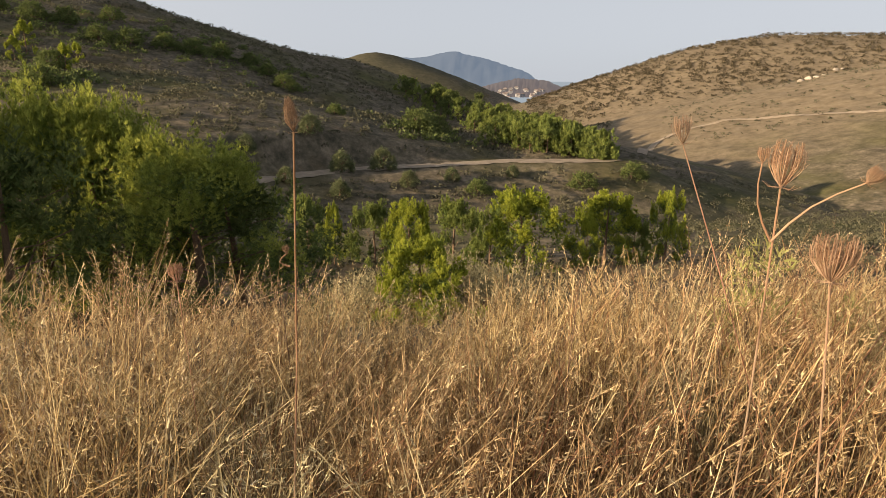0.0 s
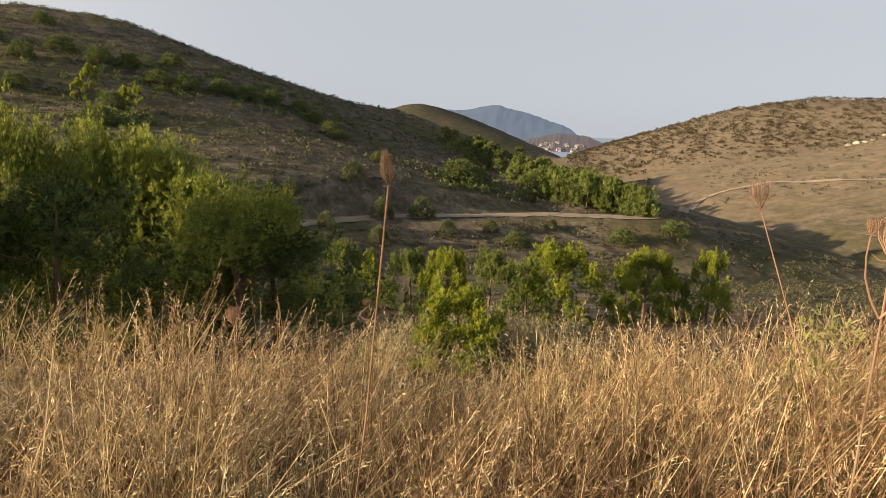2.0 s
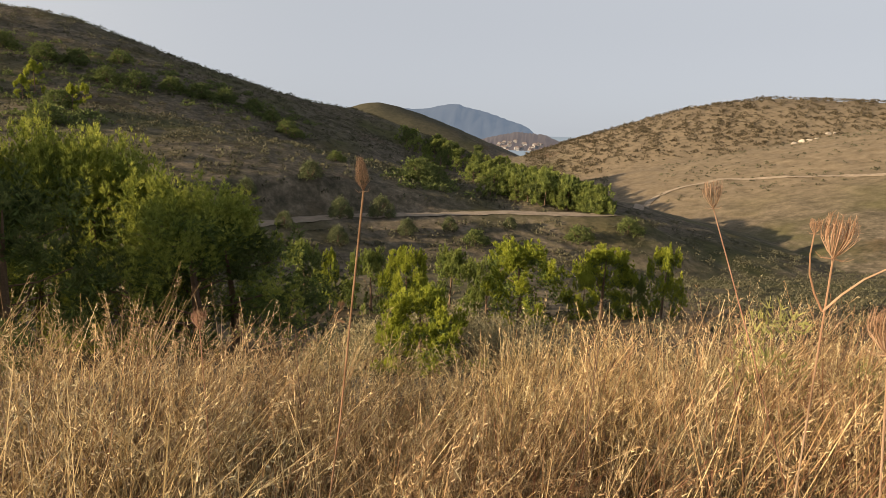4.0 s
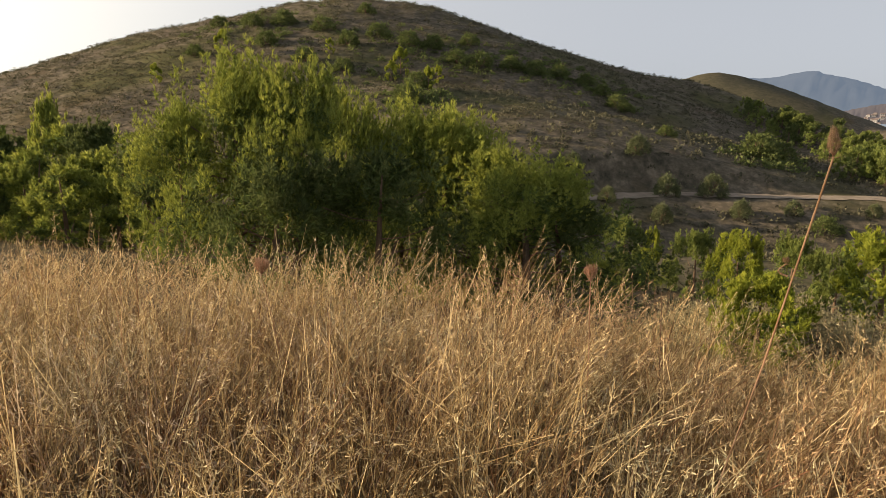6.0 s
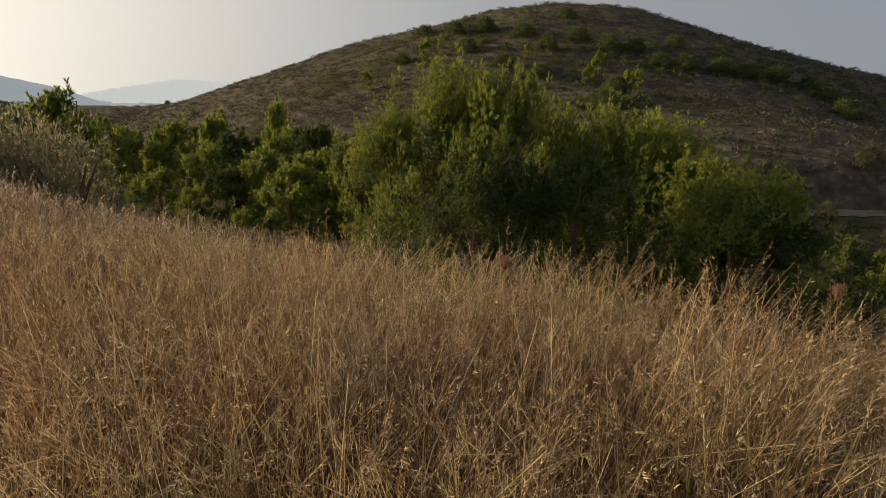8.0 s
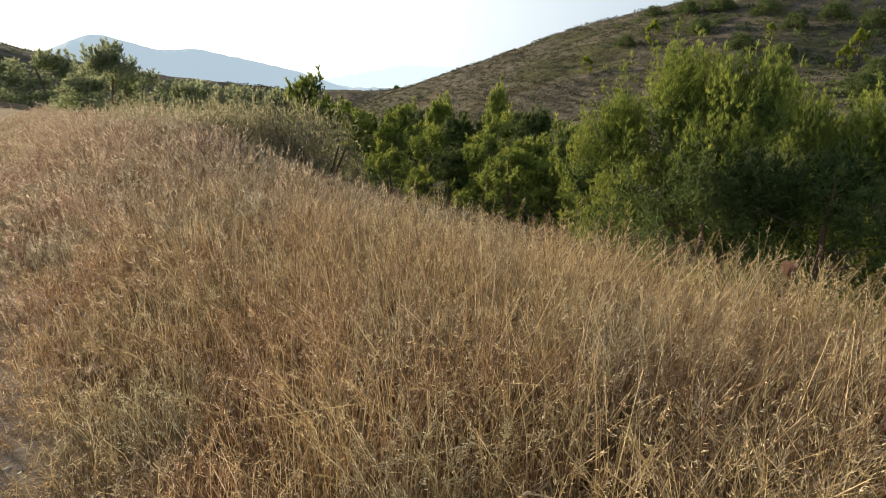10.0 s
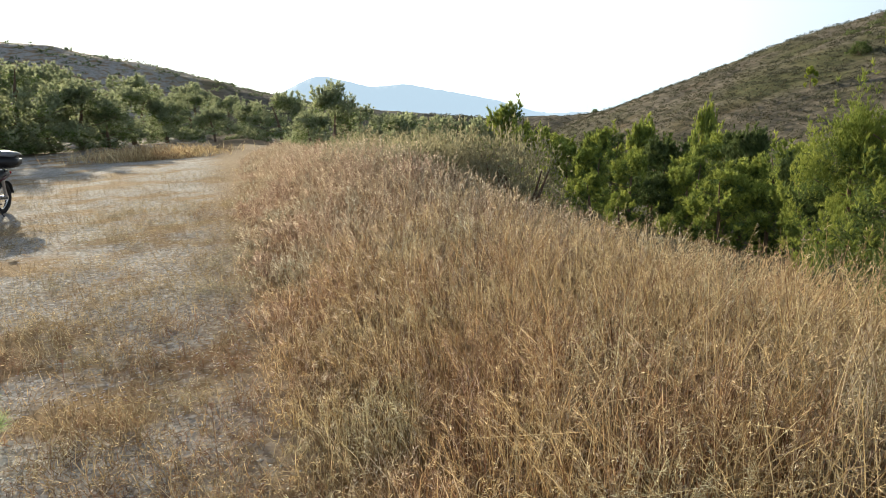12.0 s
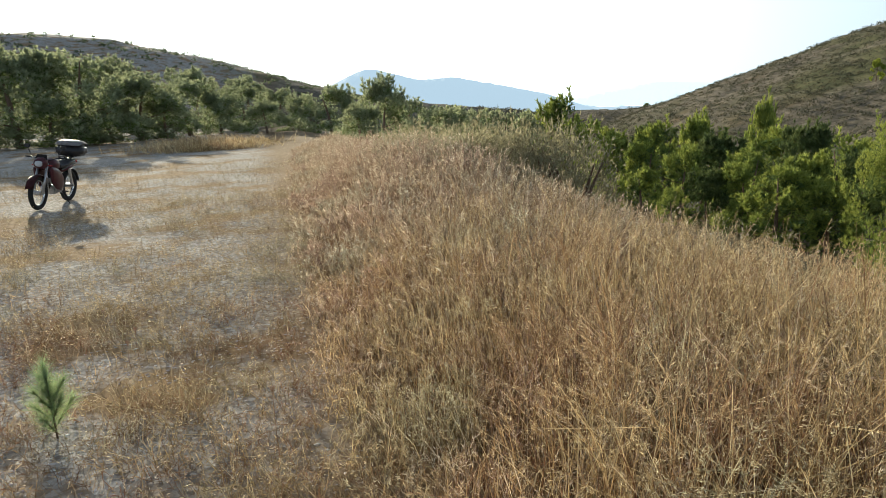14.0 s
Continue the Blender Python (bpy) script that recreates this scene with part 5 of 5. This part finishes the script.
        tube(bm, [(0.0, 0.1 * side, 0.3), (0.0, 0.27 * side, 0.3)], 0.013, 8)
        part("foot_peg", bm, M_BLACK, bike)
    bm = bmesh.new()
    loft(bm, [(0.40, 0.92, 0.07, 0.08), (0.48, 0.91, 0.125, 0.115), (0.56, 0.90, 0.12, 0.1), (0.60, 0.90, 0.09, 0.07)])
    cowl = part("headlight_cowl", bm, M_PAINT, bike, "", True)
    bm = bmesh.new()
    loft(bm, [(0.59, 0.90, 0.075, 0.06), (0.612, 0.90, 0.068, 0.054), (0.622, 0.90, 0.04, 0.032)])
    part("headlight", bm, M_LENS, cowl, "clear round headlight", True)
    bm = bmesh.new()
    rows = [[bm.verts.new((0.52 - 0.07 * v - 0.5 * y * y, y * (1 - 0.25 * v), 0.97 + 0.1 * v)) for y in (-0.12, -0.06, 0, 0.06, 0.12)] for v in (0, 0.5, 1)]
    for a, b in zip(rows, rows[1:]):
        for j in range(4):
            bm.faces.new((a[j], a[j + 1], b[j + 1], b[j]))
    bmesh.ops.solidify(bm, geom=list(bm.faces), thickness=0.004)
    part("windscreen", bm, M_BLACK, bike, "small smoked windscreen", True)
    bm = bmesh.new()
    for y in (-0.1, 0, 0.1):
        tube(bm, [(-0.5, y, 0.93), (-0.98, y, 0.95)], 0.009, 6)
    for x in (-0.55, -0.75, -0.95):
        tube(bm, [(x, -0.13, 0.94), (x, 0.13, 0.94)], 0.009, 6)
    tube(bm, [(-0.55, 0.1, 0.93), (-0.6, 0.09, 0.78)], 0.009, 6)
    tube(bm, [(-0.55, -0.1, 0.93), (-0.6, -0.09, 0.78)], 0.009, 6)
    part("luggage_rack", bm, M_BLACK, bike)
    case = part("top_box", box(bmesh.new(), (0.44, 0.5, 0.22), (-0.83, 0, 1.07), (0, 0, 0), 0.05), M_BLACK, bike, "black plastic top box with a pale lid", True)
    bm = bmesh.new()
    rows = []
    for i in range(7):
        x = -0.60 - 0.46 * i / 6
        rows.append([bm.verts.new((x, y, 1.185 + 0.1 * (1 - (2 * i / 6 - 1) ** 4) ** 0.5 * (1 - (abs(y) / 0.265) ** 4) ** 0.5)) for y in np.linspace(-0.26, 0.26, 9)])
    for a, b in zip(rows, rows[1:]):
        for j in range(8):
            bm.faces.new((a[j], a[j + 1], b[j + 1], b[j]))
    bmesh.ops.solidify(bm, geom=list(bm.faces), thickness=0.01)
    part("lid", bm, M_BOX, case, "shiny domed lid", True)
    part("tail_light", box(bmesh.new(), (0.04, 0.14, 0.05), (-0.92, 0, 0.83), (0, 0, 0), 0.012), M_RED, bike)
    bm = bmesh.new()
    tube(bm, [(-0.05, 0.1, 0.3), (-0.12, 0.26, 0.01)], 0.011, 8)
    part("side_stand", bm, M_BLACK, bike)
    bm = bmesh.new()
    rows = []
    for k in range(7):
        a = radians(60 + 110 * k / 6)
        rows.append([bm.verts.new((-0.62 + 0.36 * math.cos(a), y, 0.335 + 0.36 * math.sin(a))) for y in (-0.08, 0, 0.08)])
    for a, b in zip(rows, rows[1:]):
        for j in range(2):
            bm.faces.new((a[j], a[j + 1], b[j + 1], b[j]))
    bmesh.ops.solidify(bm, geom=list(bm.faces), thickness=0.006)
    part("rear_mudguard", bm, M_BLACK, bike, "", True)
    return bike


motorcycle(pose(BX, BY, hz(BX, BY) + 0.01, 0, 0, -2) @ pose(0, 0, 0, -7, 0, 0) @ Matrix.Scale(0.94, 4))

# ---- the town on the headland ----
# white walls, dimmed to grey: the distance haze is in the colour
M_WALL = plain("hazed_white_render", (0.27, 0.27, 0.28), 0.9, 0, 0.3, 0.1)
M_ROOF = plain("clay_roof", (0.17, 0.14, 0.135), 0.9, 0, 0.4)
M_GLASS = plain("dark_window", (0.05, 0.06, 0.07), 0.2, 0, 1)


def house(m, w, d, h):
    ob = empty("house", m, "small white house with a clay roof on the headland", "house", "houses of the town")
    part("wall", box(bmesh.new(), (w, d, h + 6), (0, 0, h / 2 - 3), bevel=0), M_WALL, ob)
    bm = bmesh.new()
    v = [bm.verts.new(p) for p in ((-w * 0.54, -d * 0.56, h), (w * 0.54, -d * 0.56, h), (w * 0.54, d * 0.56, h), (-w * 0.54, d * 0.56, h), (-w * 0.3, 0, h + 2.2), (w * 0.3, 0, h + 2.2))]
    for f in ((0, 1, 5, 4), (1, 2, 5), (2, 3, 4, 5), (3, 0, 4), (3, 2, 1, 0)):
        bm.faces.new([v[k] for k in f])
    part("roof", bm, M_ROOF, ob, "clay roof")
    for k in range(3):
        part("window", box(bmesh.new(), (w * 0.14, 0.3, 1.6), ((k - 1) * w * 0.3, -d / 2 - 0.02, h * 0.6), bevel=0), M_GLASS, ob)


t_ = np.random.default_rng(81)
for k in range(34):
    az = -4.4 - 4.2 * t_.uniform(0, 1)
    dd = t_.uniform(1685, 1775)
    f = 1 - (1900 - dd) / 250
    top = 1.6 + 1900 * math.tan(radians(np.interp(az, [-10.8, -8.5, -6.1, -3.4], [-1.45, -0.5, -0.36, -0.97])))
    p = way(az) * dd
    house(pose(p.x, p.y, -70 + (top + 70) * max(f, 0.0) ** 0.8, 0, 0, az + t_.uniform(-30, 30)), t_.uniform(6, 12), t_.uniform(6, 9), t_.uniform(4, 7))

# ---- small things by the path ----
def seedling(x, y, h):
    """A wispy young pine: a thin stem with long soft needles all the way up, and a few side shoots."""
    r = np.random.default_rng(91)
    ob = empty("pine_seedling", pose(x, y, hz(x, y) - 0.01), "small feathery green pine seedling beside the track", "seedling")
    bm = bmesh.new()
    axes = [((0, 0, 0), (0.02, 0.0, h))]
    for k in range(9):
        a, u = 2.4 * k, 0.12 + 0.06 * k
        axes.append(((0.02 * u, 0, h * u), (math.cos(a) * 0.11 * (1.1 - u), math.sin(a) * 0.11 * (1.1 - u), h * (u + 0.28))))
    S, D = [], []
    for k, (b, t) in enumerate(axes):
        tube(bm, [b, t], [0.006 if k == 0 else 0.003, 0.0015], 5)
        v = r.uniform(0.05, 1, 44 if k == 0 else 18)[:, None]
        S.append(np.array(b) + (np.array(t) - np.array(b)) * v)
        D.append(np.array(t) - np.array(b) + 0.0 * v)
    part("stem", bm, M_BARK, ob)
    V, F = needles(r, np.vstack(S), np.vstack(D), 15, 0.095, 0.0022, 0.5)
    thing_np("crown", V, F, M_SEEDLING, ob, "soft blue-green needles")


seedling(-3.86, -2.60, 0.43)
stalk_bm = bmesh.new()
tube(stalk_bm, [(-1.95, 0.05, -0.02), (-1.86, 0.16, 0.32), (-1.72, 0.26, 0.52), (-1.56, 0.33, 0.555), (-1.42, 0.40, 0.50), (-1.36, 0.47, 0.51)], [0.006, 0.006, 0.0055, 0.005, 0.004, 0.002], 6)
stalk = part("bent_stalk", stalk_bm, plain("bleached_stalk", (0.6, 0.5, 0.36), 0.8), None)
tagged(stalk, "pale bent dry stalk arching over the grass", "stalk")


def boulder(az, el, size, seed):
    """A weathered outcrop: a lumpy block half sunk in the slope."""
    r = np.random.default_rng(seed)
    d = meet(az, el)
    x, y, z = spot(az, d)
    bm = bmesh.new()
    bmesh.ops.create_icosphere(bm, subdivisions=2, radius=1.0)
    cuts = [Vector(r.normal(0, 1, 3)).normalized() for _ in range(9)]
    for v in bm.verts:
        for c in cuts:
            over = v.co.dot(c) - 0.72
            if over > 0:
                v.co -= c * over
        v.co *= 1 + 0.06 * math.sin(7 * v.co.x + seed) * math.cos(6 * v.co.y)
    ob = part("boulder", bm, M_ROCK, None)
    ob.matrix_world = pose(x, y, z + 0.15 * size, 0, 0, 40 * seed) @ Matrix.Diagonal((size * 1.1, size * 0.7, size * 0.5, 1))
    tagged(ob, "pale grey rock outcrop on the sunlit slope", "rock", "rocks on the sunlit slope")


ROCKS = ((-27.6, -0.46, 1.6), (-28.1, -0.32, 1.9), (-28.6, -0.2, 1.3), (-29.1, 0.0, 1.2), (-29.8, 0.3, 1.8), (-30.2, 0.42, 1.3))
M_ROCK = plain("pale_limestone", (0.4, 0.36, 0.31), 0.95, 0, 0.9, 0.3)
for k, (az, el, size) in enumerate(ROCKS):
    boulder(az, el, size, k + 1)
